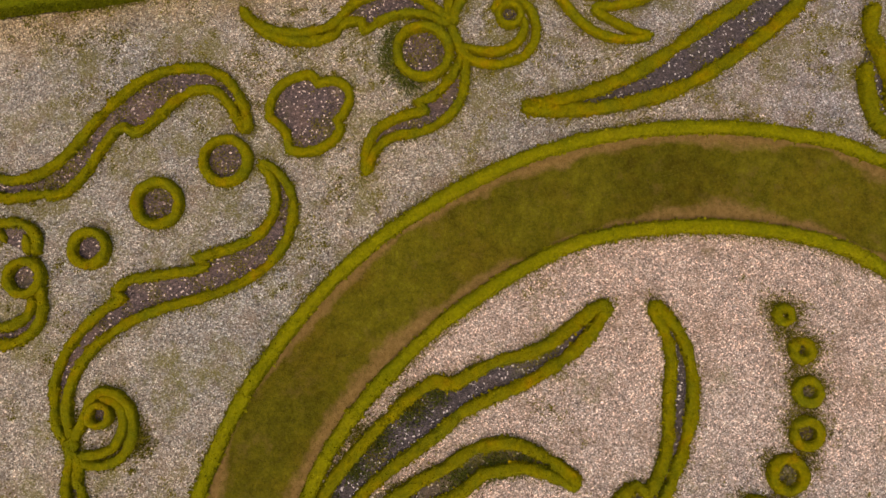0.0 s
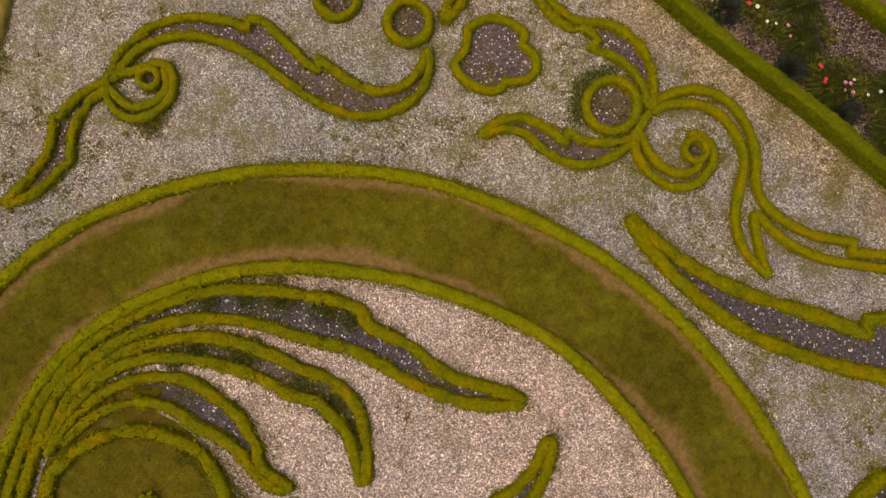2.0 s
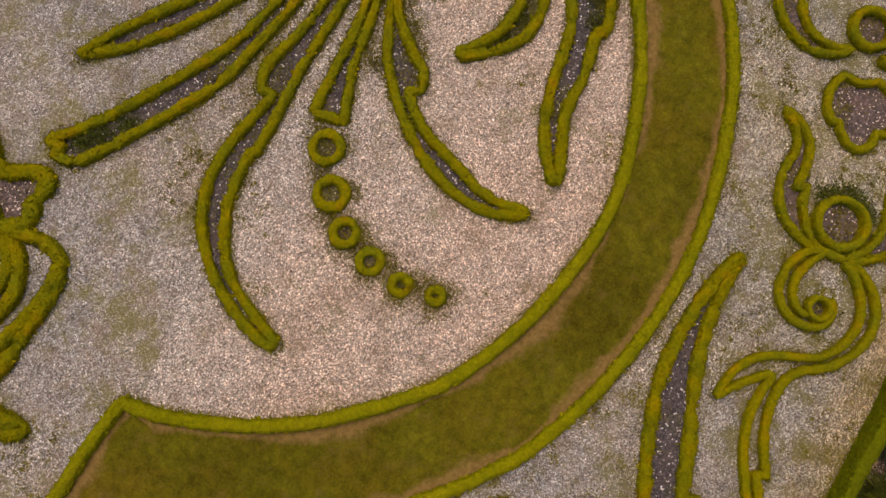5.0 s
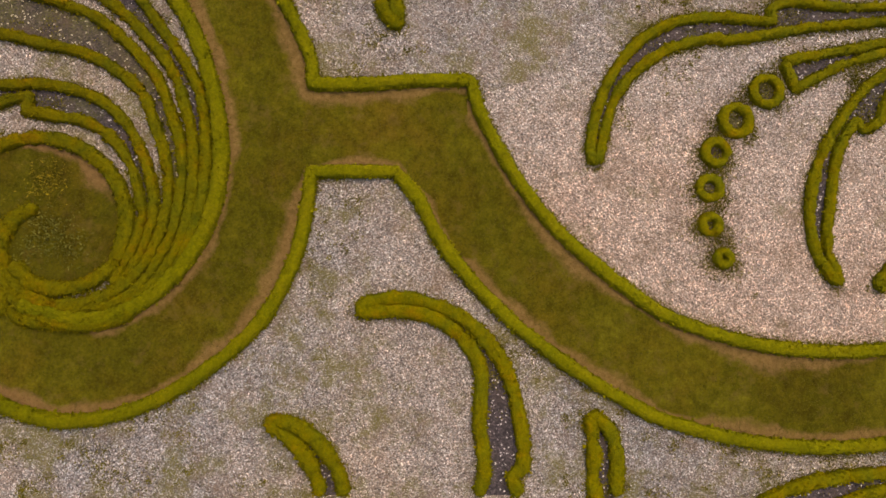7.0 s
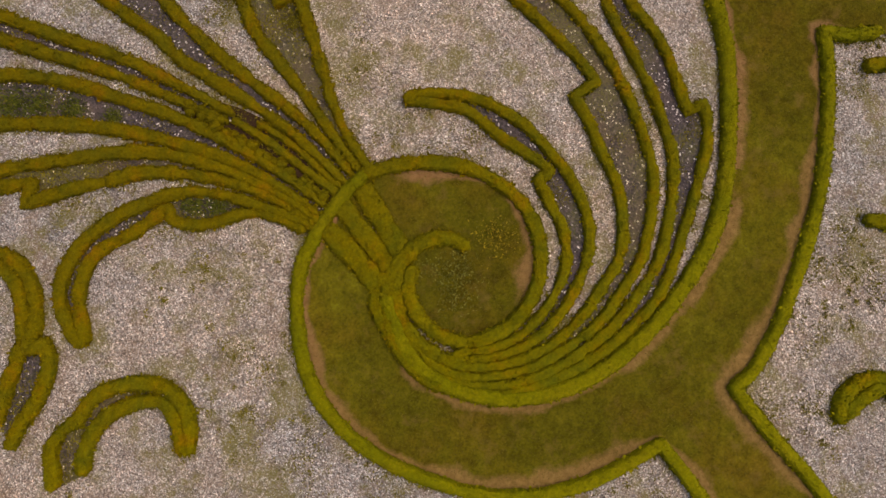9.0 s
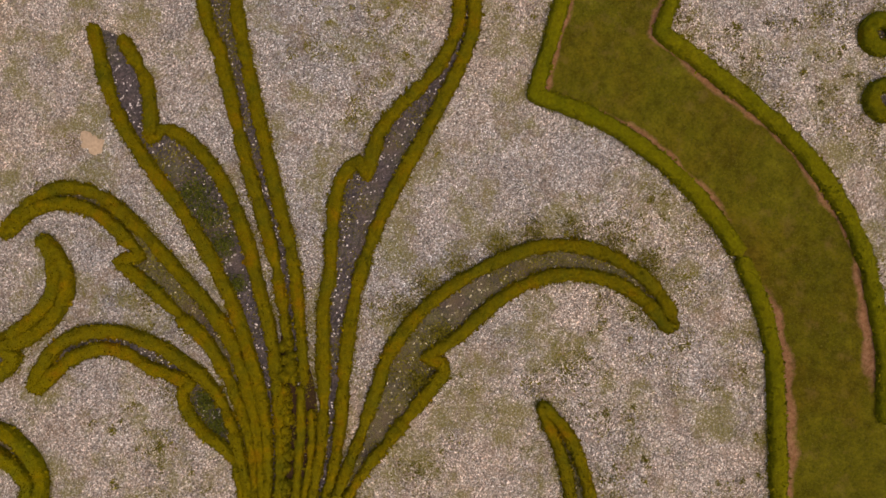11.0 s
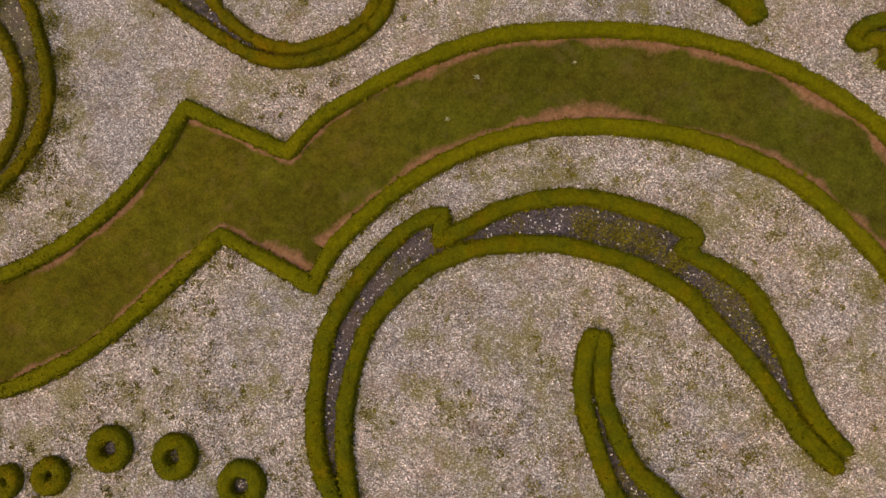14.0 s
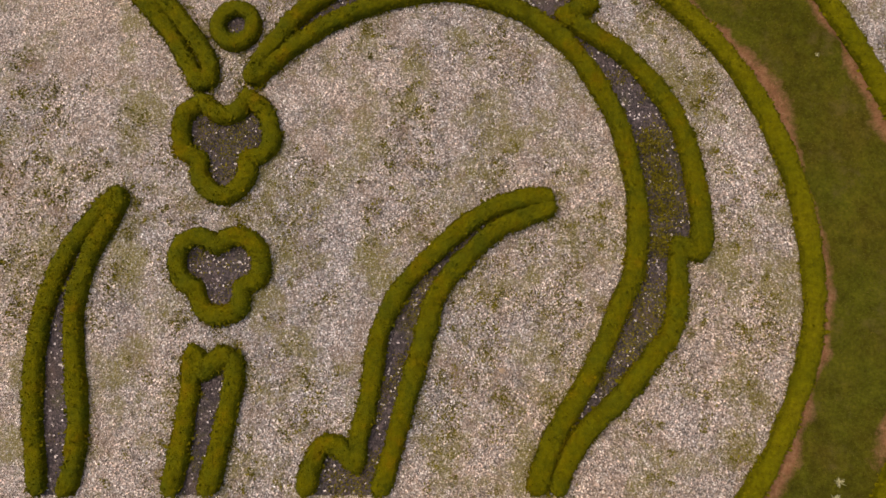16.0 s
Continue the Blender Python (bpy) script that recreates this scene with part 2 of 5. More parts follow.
# ---------------------------------------------------------------- builders
def mesh_object(name, verts, faces, material, parent=None, smooth=True):
    me = bpy.data.meshes.new(name)
    me.from_pydata(verts, [], faces)
    me.materials.append(material)
    me.polygons.foreach_set("use_smooth", [smooth] * len(me.polygons))
    me.update()
    ob = new(name, me)
    if parent:
        ob.parent = parent
    return ob


def curve_points(points, step=0.1, closed=False):
    """Smooth line through control points (x, y) or (x, y, 1), where 1 marks a sharp corner."""
    n = len(points)
    xy = [np.array(p[:2], float) for p in points]
    sharp = [len(p) > 2 for p in points]
    out = []
    for i in range(n if closed else n - 1):
        p1, p2 = xy[i], xy[(i + 1) % n]
        p0 = xy[i - 1] if (i > 0 or closed) and not sharp[i] else 2 * p1 - p2
        p3 = xy[(i + 2) % n] if (i + 2 < n or closed) and not sharp[(i + 1) % n] else 2 * p2 - p1
        d0, d1, d2 = (max(np.linalg.norm(b - a) ** 0.5, 1e-3) for a, b in ((p0, p1), (p1, p2), (p2, p3)))
        m1 = ((p1 - p0) / d0 - (p2 - p0) / (d0 + d1) + (p2 - p1) / d1) * d1
        m2 = ((p2 - p1) / d1 - (p3 - p1) / (d1 + d2) + (p3 - p2) / d2) * d1
        k = max(2, int(np.linalg.norm(p2 - p1) / step))
        for u in np.arange(k) / k:
            out.append((2 * u**3 - 3 * u**2 + 1) * p1 + (u**3 - 2 * u**2 + u) * m1 + (-2 * u**3 + 3 * u**2) * p2 + (u**3 - u**2) * m2)
    if not closed:
        out.append(xy[-1])
    return np.array(out)


PROFILE = [(-0.57, 0.0), (-0.555, 0.3), (-0.52, 0.6), (-0.455, 0.84), (-0.31, 0.975), (0.0, 1.03), (0.31, 0.975), (0.455, 0.84), (0.52, 0.6), (0.555, 0.3), (0.57, 0.0)]
BOXY = [(-0.47, 0.0), (-0.5, 0.4), (-0.52, 0.85), (-0.49, 0.96), (-0.42, 1.0), (0.0, 1.02), (0.42, 1.0), (0.49, 0.96), (0.52, 0.85), (0.5, 0.4), (0.47, 0.0)]
HEDGE_LINES, BEDS = [], []
LEAF_RNG = np.random.default_rng(11)


def sweep(line, width, height, closed, ends=True, taper=(1, 1), profile=None, ragged=0.0):
    """Vertices and faces of a clipped hedge along a line, with rounded ends."""
    n = len(line)
    if closed:
        tan = np.roll(line, -1, 0) - np.roll(line, 1, 0)
    else:
        tan = np.gradient(line, axis=0)
    tan /= np.maximum(np.linalg.norm(tan, axis=1), 1e-6)[:, None]
    side = np.stack([-tan[:, 1], tan[:, 0]], 1)
    length = np.concatenate([[0], np.cumsum(np.linalg.norm(np.diff(line, axis=0), axis=1))])
    prof = np.array(profile or PROFILE)
    verts = np.zeros((n, len(prof), 3))
    for i in range(n):
        w, h = (0.93, 1.0) if profile else (0.98, 0.86)
        if not closed and ends:
            e = min(length[i], length[-1] - length[i]) / (width * 0.5)
            if e < 1:
                w *= max(0.12, math.sqrt(1 - (1 - e) ** 2))
                h = 0.75 + 0.25 * w
        if not closed:
            w *= min(1, taper[0] + (1 - taper[0]) * length[i] / 4) * min(1, taper[1] + (1 - taper[1]) * (length[-1] - length[i]) / 4)
        s = noise.noise((line[i][0] * 0.9, line[i][1] * 0.9, 3.0))
        w *= 1 + 0.15 * s + 0.13 * noise.noise((line[i][0] * 3.5, line[i][1] * 3.5, 8.0))
        h *= 1 + 0.12 * noise.noise((line[i][0] * 0.7, line[i][1] * 0.7, 5.0))
        gap = min(1.0, max(0.0, noise.noise((line[i][0] * 2.3, line[i][1] * 2.3, 12.0)) - 0.18) * 3.0) * ragged
        w *= 1 - 0.22 * gap
        h *= 1 - 0.42 * gap
        xy = line[i] + np.outer(prof[:, 0] * width * w, side[i])
        verts[i, :, :2] = xy
        verts[i, :, 2] = prof[:, 1] * height * h - 0.02
    for v in verts.reshape(-1, 3):
        if v[2] > 0.03:
            d = noise.noise_vector((v[0] * 7, v[1] * 7, v[2] * 7)) * (0.034 + 0.012 * ragged) + noise.noise_vector((v[0] * 19, v[1] * 19, v[2] * 19)) * (0.02 + 0.012 * ragged)
            v += np.array(d)
    k = len(prof)
    faces = []
    for i in range(n if closed else n - 1):
        j = (i + 1) % n
        faces += [(i * k + q, j * k + q, j * k + q + 1, i * k + q + 1) for q in range(k - 1)]
    if not closed:
        faces += [tuple(range(k)), tuple(range((n - 1) * k, n * k))[::-1]]
    return verts.reshape(-1, 3), faces


def leaf_tufts(verts, faces, density, width, longest=0.058):
    """Small leaf blades that stand out of a hedge's skin."""
    q = np.array([f for f in faces if len(f) == 4])
    a, b, c, d = (verts[q[:, i]] for i in range(4))
    nrm = np.cross(b - a, d - a)
    area = np.linalg.norm(nrm, axis=1)
    nrm /= np.maximum(area, 1e-9)[:, None]
    count = LEAF_RNG.poisson(area * density)
    idx = np.repeat(np.arange(len(q)), count)
    m = len(idx)
    u, v = LEAF_RNG.random((2, m, 1))
    p = a[idx] * (1 - u) * (1 - v) + b[idx] * u * (1 - v) + c[idx] * u * v + d[idx] * (1 - u) * v
    grow = nrm[idx] + LEAF_RNG.normal(0, 0.7, (m, 3))
    grow /= np.linalg.norm(grow, axis=1)[:, None]
    across = np.cross(grow, LEAF_RNG.normal(0, 1, (m, 3)))
    across /= np.maximum(np.linalg.norm(across, axis=1), 1e-6)[:, None]
    size = LEAF_RNG.uniform(0.43 * longest, longest, (m, 1)) * min(1, 0.55 + 1.4 * width) * (1.25 - 0.4 * nrm[idx][:, 2:])
    base = p - grow * 0.012
    lv = np.stack([base, base + grow * size * 0.55 + across * size * 0.38, base + grow * size, base + grow * size * 0.55 - across * size * 0.38], 1).reshape(-1, 3)
    return lv, np.arange(m * 4).reshape(-1, 4)


HEDGE_LABEL = {"dry": "low dry olive brown clipped edging along brown soil", "boundary": "tall dark clipped hedge bounding the parterre", "edging": "low clipped box hedge edging the grass path", "scroll": "thin clipped box hedge scroll on pale gravel",
               "leaf": "low clipped box hedge outlining a leaf shaped bed", "ring": "small round clipped box hedge ring on gravel"}


def hedge(name, kind, points, width=0.34, height=0.34, closed=False, density=520, ends=True, taper=(1, 1), label="", ragged=None):
    line = curve_points(points, 0.1, closed)
    if ragged is None:
        ragged = (1.0 if line[0][0] < 45 else 0.35) if kind == "leaf" else 0.3 if kind == "edging" else 0.0
    v, f = sweep(line, width, height, closed, ends, taper, BOXY if kind == "boundary" else None, ragged)
    HEDGE_LINES.append((line, width))
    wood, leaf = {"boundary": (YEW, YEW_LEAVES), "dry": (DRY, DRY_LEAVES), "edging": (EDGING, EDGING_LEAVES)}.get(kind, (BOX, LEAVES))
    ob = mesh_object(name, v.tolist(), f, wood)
    tagged(ob, label or HEDGE_LABEL[kind], "hedge", kind + " hedges of the parterre")
    lv = leaf_tufts(v, f, density, width)[0]
    if kind in ("leaf", "edging"):
        lv = np.concatenate([lv, leaf_tufts(v, f, 40 + 30 * ragged, width, 0.11)[0]])
    lf = np.arange(len(lv)).reshape(-1, 4)
    tagged(mesh_object("leaves", lv.tolist(), lf.tolist(), leaf, ob, False), kind="stuff")
    return line


def bush(x, y, r, height):
    """One small rounded box bush: a lumpy dome with leaves standing out of it."""
    v, f, k = [], [], 10
    for ring_r, z in ((0.8, 0.0), (1.0, 0.45), (0.85, 0.85), (0.4, 1.0)):
        for i in range(k):
            a = i * math.tau / k
            w = r * ring_r * (1 + 0.8 * noise.noise((x * 5 + 1.6 * math.cos(a), y * 5 + 1.6 * math.sin(a), z * 2)))
            v.append((x + w * math.cos(a), y + w * math.sin(a), z * height - 0.01))
    for q in range(3):
        f += [(q * k + i, q * k + (i + 1) % k, q * k + k + (i + 1) % k, q * k + k + i) for i in range(k)]
    f.append(tuple(range(3 * k, 4 * k)))
    ob = mesh_object("box_bush", v, f, BOX)
    tagged(ob, "small ragged box bush in the fan of hedges", "bush", "bushes of the hedge fan")
    lv, lf = leaf_tufts(np.array(v), f, 1100, 0.45)
    tagged(mesh_object("leaves", lv.tolist(), lf.tolist(), LEAVES, ob, False), kind="stuff")


def bush_row(points):
    """A gappy row of single bushes."""
    line = curve_points(points, 0.02)
    at = 0
    while at < len(line):
        x, y = line[at]
        r = 0.125 + 0.1 * noise.noise((x * 5, y * 5, 1.0))
        bush(x + 0.2 * noise.noise((x * 9, y * 9, 2.0)), y + 0.2 * noise.noise((x * 9, y * 9, 5.0)), r, 0.2 + 0.08 * noise.noise((x * 4, y * 4, 3.0)))
        at += int(r * 1.3 / 0.02)


def ring(name, x, y, r, width=0.3, height=0.32, material=None, ragged=0.0):
    pts = [(x + r * math.cos(a), y + r * math.sin(a)) for a in np.arange(10) * math.tau / 10]
    line = hedge(name, "ring", pts, width, height, True, ragged=ragged, label="small scruffy box hedge ring on pink gravel" if ragged else "")
    patch("slate_bed", line, material or SLATE, 0.012, "chippings inside a round box hedge", "flower bed")


def patch(name, outline, material, z, label, category):
    """A flat, slightly uneven bed inside an outline."""
    from mathutils.geometry import tessellate_polygon
    if material in (SLATE, BROWN_CHIPS, WEEDY_BED):
        z += 0.004 * (len(BEDS) % 3)
    pts = [Vector((p[0], p[1], 0)) for p in outline]
    tris = tessellate_polygon([pts])
    ob = mesh_object(name, [(p.x, p.y, z) for p in pts], [tuple(t) for t in tris], material)
    for poly in ob.data.polygons:
        if poly.normal.z < 0:
            poly.flip()
    if material in (SLATE, BROWN_CHIPS, WEEDY_BED):
        BEDS.append((np.array([(p[0], p[1]) for p in outline]), 26 if material is SLATE else 9, material is WEEDY_BED))
    return tagged(ob, label, category, kind="structure")


def leaf_bed(name, left, right, width=0.34, height=0.34, taper=(1, 1), material=None, label="dark slate chippings with pale stones and weeds inside the hedge"):
    a = hedge(name, "leaf", left, width, height, taper=taper)
    b = hedge(name, "leaf", right, width, height, taper=taper)
    patch("slate_bed", list(a) + list(b[::-1]), material or SLATE, 0.012, label, "flower bed")


# ---------------------------------------------------------------- ground
def gravel_ground():
    xs = np.concatenate([np.linspace(-900, -30, 12), np.linspace(-25, 80, 22), np.linspace(90, 950, 12)])
    ys = np.concatenate([np.linspace(-900, -30, 12), np.linspace(-25, 25, 11), np.linspace(30, 900, 12)])
    nx = len(xs)
    v = [(x, y, 0.0) for y in ys for x in xs]
    f = [(j * nx + i, j * nx + i + 1, (j + 1) * nx + i + 1, (j + 1) * nx + i) for j in range(len(ys) - 1) for i in range(nx - 1)]
    tagged(mesh_object("ground", v, f, GRAVEL), "pale pinkish grey gravel with moss patches", "gravel", kind="structure")


gravel_ground()


# ---------------------------------------------------------------- box hedges and their beds
# edge outer west
EDGE_OUTER_WEST = hedge("box_hedge", "edging", [(4.00, -10.54), (3.82, -11.99), (3.05, -13.85), (1.63, -15.20), (-0.26, -15.75), (-2.34, -15.39), (-3.90, -14.27), (-4.93, -12.61), (-5.52, -10.91), (-5.93, -9.26), (-6.12, -7.69), (-6.04, -6.15), (-5.67, -4.64), (-5.23, -3.43), (-4.62, -2.16), (-3.72, -0.80), (-2.56, 0.59), (-1.71, 1.41)] 
    + [(-0.89, 2.04), (0.31, 2.79), (1.98, 3.64), (3.41, 4.15), (4.85, 4.46), (6.30, 4.62), (7.75, 4.63), (9.20, 4.49), (10.62, 4.22), (10.88, 4.11), (12.10, 3.58), (13.93, 2.60), (15.11, 1.77), (16.20, 0.81), (16.84, 0.08), (17.42, -0.77), (18.11, -1.44, 1), (20.33, -1.15, 1)] 
    + [(20.32, -0.00), (20.40, 0.94), (20.47, 1.28), (20.69, 2.05), (21.06, 2.86), (21.69, 3.70), (22.49, 4.48), (23.26, 5.08), (24.28, 5.61), (25.56, 5.90), (26.54, 5.81), (27.45, 5.50), (28.30, 5.06), (28.88, 4.58), (29.10, 4.29), (29.42, 3.82), (29.82, 3.01), (30.12, 2.03)], 0.315, 0.31)
# edge inner west
EDGE_INNER_WEST = hedge("box_hedge", "edging", [(1.87, -10.27), (1.22, -11.61), (0.45, -12.34), (-0.51, -12.52), (-1.43, -12.10), (-2.24, -11.25), (-2.79, -10.43), (-3.20, -9.60), (-3.50, -8.73), (-3.62, -8.00), (-3.64, -7.27), (-3.55, -6.50), (-3.17, -5.02), (-2.57, -3.61), (-1.61, -2.24)] 
    + [(-0.27, -0.85), (0.34, -0.32), (1.93, 0.76), (3.40, 1.52), (4.78, 1.89), (6.21, 2.04), (7.64, 2.04), (9.06, 1.88), (10.45, 1.53), (11.08, 1.23), (12.48, 0.39), (13.66, -0.46), (14.66, -1.46), (15.48, -2.51), (16.03, -3.36)] 
    + [(16.39, -4.22, 1), (17.81, -4.02), (19.30, -3.70), (20.60, -3.52, 1), (20.74, -4.18), (21.11, -4.87), (21.61, -5.62), (22.34, -6.50), (22.76, -6.99), (23.59, -7.86), (24.67, -8.77), (25.92, -9.64), (26.98, -10.24), (27.51, -10.45, 1), (27.08, -11.02), (26.75, -11.82)], 0.315, 0.31)
# edge ring mid
EDGE_RING_MID = hedge("box_hedge", "edging", [(41.22, -3.98), (40.35, -5.02), (39.45, -5.78), (38.45, -6.38), (37.20, -7.06), (35.78, -7.78), (34.30, -8.29), (32.75, -8.52), (31.20, -8.54), (29.70, -8.33), (28.35, -7.92), (26.87, -7.12), (25.28, -6.06)] 
    + [(24.40, -5.21), (23.87, -4.45), (23.30, -3.31), (22.91, -2.19), (22.68, -0.99), (22.74, 0.30), (23.13, 1.47), (23.65, 2.27), (24.35, 2.93), (25.03, 3.27), (25.62, 3.37), (26.34, 3.31), (27.11, 3.15)], 0.37, 0.31)
# edge mid left
EDGE_MID_LEFT = hedge("box_hedge", "edging", [(41.22, -3.98), (41.62, -3.32), (42.08, -2.35), (42.45, -1.15), (42.65, 0.1), (42.66, 1.2), (42.49, 2.54, 1), (44.11, 2.85), (45.54, 3.14, 1), (45.65, 4.27), (46.36, 5.98), (47.14, 7.42), (48.09, 8.69), (48.70, 9.24), (49.84, 10.10), (51.06, 10.87), (52.41, 11.50), (53.69, 11.90), (55.02, 12.13), (56.25, 12.16), (57.19, 12.05), (58.00, 11.85), (59.87, 11.26)], 0.37, 0.31)
# edge mid right
EDGE_MID_RIGHT = hedge("box_hedge", "edging", [(39.1, -9.1), (40.6, -8.3), (42.0, -7.3), (43.1, -6.25), (43.82, -5.2), (44.4, -4.0), (44.8, -2.7), (45.03, -1.6), (45.26, -0.45), (45.4, 0.41, 1), (46.81, 0.60), (48.14, 0.77, 1), (48.01, 1.76), (48.16, 2.87), (48.41, 3.87)] 
    + [(49.04, 5.36), (49.80, 6.53), (50.75, 7.53), (51.87, 8.38), (53.15, 9.06), (54.31, 9.46), (55.71, 9.73), (56.90, 9.73), (58.52, 9.39), (59.63, 8.99), (60.51, 8.49), (61.42, 7.74)], 0.37, 0.31)
leaf_bed("box_hedge", [(-11.81, 4.68), (-11.77, 4.31), (-11.66, 3.95), (-11.45, 3.63), (-11.03, 3.32), (-10.58, 3.21), (-10.04, 3.32), (-9.54, 3.61), (-9.10, 4.05), (-8.55, 4.76), (-8.01, 5.35), (-7.45, 5.79), (-6.89, 6.06), (-6.33, 6.16), (-5.77, 6.12), (-5.29, 5.85), (-4.98, 5.46), (-4.78, 4.98), (-4.67, 4.49)],
         [(-11.91, 4.66), (-11.97, 4.18), (-11.87, 3.68), (-11.64, 3.29), (-11.22, 2.91), (-10.75, 2.76), (-10.19, 2.80), (-9.70, 2.88, 1), (-9.59, 2.78, 1), (-9.22, 2.93), (-8.81, 3.34), (-8.41, 3.98), (-8.07, 4.48), (-7.81, 4.60, 1), (-7.60, 4.43, 1), (-7.23, 4.63), (-6.76, 5.11), (-6.29, 5.48), (-5.83, 5.60), (-5.47, 5.49), (-5.17, 5.16), (-4.92, 4.70), (-4.70, 4.44)], 0.22, 0.24, material=BROWN_CHIPS)
leaf_bed("box_hedge", [(-12.35, -2.01), (-12.47, -1.67), (-12.45, -1.17), (-12.17, -0.75, 1), (-11.98, -0.79), (-11.62, -0.63), (-11.08, -0.63, 1), (-11.07, -0.45, 1), (-10.72, -0.48), (-10.36, -0.42), (-10.05, -0.22), (-9.91, 0.06), (-9.88, 0.33)],
         [(-12.04, -2.34), (-12.13, -1.92), (-12.05, -1.44), (-11.74, -1.10), (-11.24, -0.95), (-10.57, -0.91), (-10.08, -0.76), (-9.75, -0.43), (-9.64, -0.04), (-9.69, 0.34), (-9.73, 0.58)], 0.22, 0.24, material=BROWN_CHIPS)
leaf_bed("box_hedge", [(-12.83, 2.42), (-12.68, 2.07), (-12.48, 1.76), (-12.14, 1.56), (-11.74, 1.64), (-10.85, 2.09), (-10.34, 2.13), (-9.96, 1.89), (-9.87, 1.62), (-9.90, 1.26)],
         [(-12.86, 2.41), (-12.75, 1.78), (-12.51, 1.43), (-12.09, 1.24), (-11.72, 1.17, 1), (-11.29, 1.41), (-10.79, 1.86, 1), (-10.65, 1.63, 1)], 0.22, 0.24, material=BROWN_CHIPS)
hedge("box_hedge", "scroll", [(-10.17, 1.83), (-10.09, 1.59), (-10.06, 1.32)], 0.22, 0.24)
leaf_bed("box_hedge", [(-4.38, 3.68), (-4.09, 3.34), (-3.95, 2.89), (-4.00, 2.41), (-4.24, 1.97), (-4.62, 1.67), (-5.09, 1.48), (-5.66, 1.31), (-5.91, 1.27, 1), (-5.64, 1.04, 1), (-6.13, 0.90), (-6.60, 0.85), (-7.17, 0.76), (-7.64, 0.65), (-7.84, 0.39, 1), (-7.67, 0.24, 1), (-8.06, 0.02), (-8.42, -0.30), (-8.80, -0.75), (-9.10, -1.27), (-9.24, -1.83), (-9.22, -2.44), (-9.11, -2.92), (-8.90, -3.30), (-8.66, -3.55)],
         [(-4.38, 3.72), (-4.02, 3.51), (-3.64, 3.06), (-3.51, 2.66), (-3.53, 2.15), (-3.71, 1.62), (-4.05, 1.13), (-4.51, 0.78), (-5.12, 0.46), (-5.81, 0.23), (-6.55, 0.03), (-7.23, -0.21), (-7.82, -0.55), (-8.34, -0.99), (-8.73, -1.55), (-8.90, -2.07), (-8.91, -2.57), (-8.79, -3.02), (-8.65, -3.47)], 0.22, 0.24, material=BROWN_CHIPS)
leaf_bed("box_hedge", [(-8.72, -3.49), (-8.80, -3.93), (-8.83, -4.38), (-8.74, -4.86), (-8.68, -5.00, 1), (-8.77, -5.19, 1), (-8.46, -5.43), (-8.14, -5.78), (-7.93, -6.21), (-7.82, -6.73), (-7.70, -7.52)],
         [(-8.55, -3.58), (-8.55, -4.23), (-8.37, -4.68), (-8.06, -5.10), (-7.91, -5.23), (-7.57, -5.47, 1), (-7.55, -5.80), (-7.45, -6.19), (-7.44, -6.76), (-7.63, -7.55)], 0.22, 0.24, material=BROWN_CHIPS)
hedge("box_hedge", "scroll", [(-8.88, -3.40), (-8.52, -3.71), (-8.05, -3.81), (-7.56, -3.62), (-7.30, -3.13), (-7.35, -2.53), (-7.66, -2.15), (-8.08, -2.03), (-8.33, -2.22), (-8.43, -2.59), (-8.64, -3.04), (-8.88, -3.40)], 0.22, 0.24, label="thin clipped box hedge coiled round a small ring")
hedge("box_hedge", "scroll", [(-8.56, -3.56), (-8.16, -3.55), (-7.75, -3.36), (-7.54, -2.95), (-7.56, -2.53), (-7.79, -2.27), (-8.13, -2.19)], 0.22, 0.24, label="thin inner box hedge of a coiled scroll")
patch("slate_bed", hedge("box_hedge", "scroll", [(-4.18, 4.88, 1), (-4.10, 5.38), (-3.88, 5.70), (-3.52, 5.92), (-3.10, 6.00), (-2.95, 5.76, 1), (-2.56, 5.84), (-2.22, 5.69), (-2.12, 5.39), (-2.26, 4.99), (-2.43, 4.77, 1), (-2.35, 4.60), (-2.48, 4.32), (-2.84, 4.05), (-3.30, 3.96), (-3.64, 4.02, 1), (-3.74, 4.49), (-3.99, 4.74)], 0.22, 0.24, True, label="closed box hedge clipped into a trefoil outline"), BROWN_CHIPS, 0.012, "brown chippings inside a trefoil of box hedge", "flower bed")
leaf_bed("box_hedge", [(-4.98, 7.79), (-4.61, 7.35), (-4.22, 7.07), (-3.64, 6.91), (-3.07, 6.91), (-2.52, 7.09), (-2.33, 7.35), (-1.82, 7.47, 1), (-1.77, 7.18, 1), (-1.35, 7.45), (-0.88, 7.62), (-0.35, 7.66), (0.14, 7.52), (0.48, 7.34)],
         [(-4.75, 7.50), (-4.22, 7.22), (-3.65, 7.11), (-2.98, 7.17), (-2.53, 7.39), (-2.07, 7.88), (-1.51, 8.17), (-0.88, 8.22), (-0.29, 8.06), (0.09, 7.80), (0.41, 7.53)], 0.22, 0.24, material=BROWN_CHIPS)
leaf_bed("box_hedge", [(-1.68, 3.36), (-1.71, 3.75), (-1.60, 4.22), (-1.38, 4.56), (-1.05, 4.77), (-0.68, 4.93), (-0.14, 5.08, 1), (-0.38, 5.28, 1), (0.12, 5.51), (0.45, 5.88), (0.67, 6.24), (0.84, 6.68)],
         [(-1.68, 3.36), (-1.53, 3.82), (-1.24, 4.23), (-0.90, 4.40), (-0.42, 4.47), (0.05, 4.65), (0.51, 4.99), (0.78, 5.44), (0.87, 5.95), (0.87, 6.64)], 0.22, 0.24, material=BROWN_CHIPS)
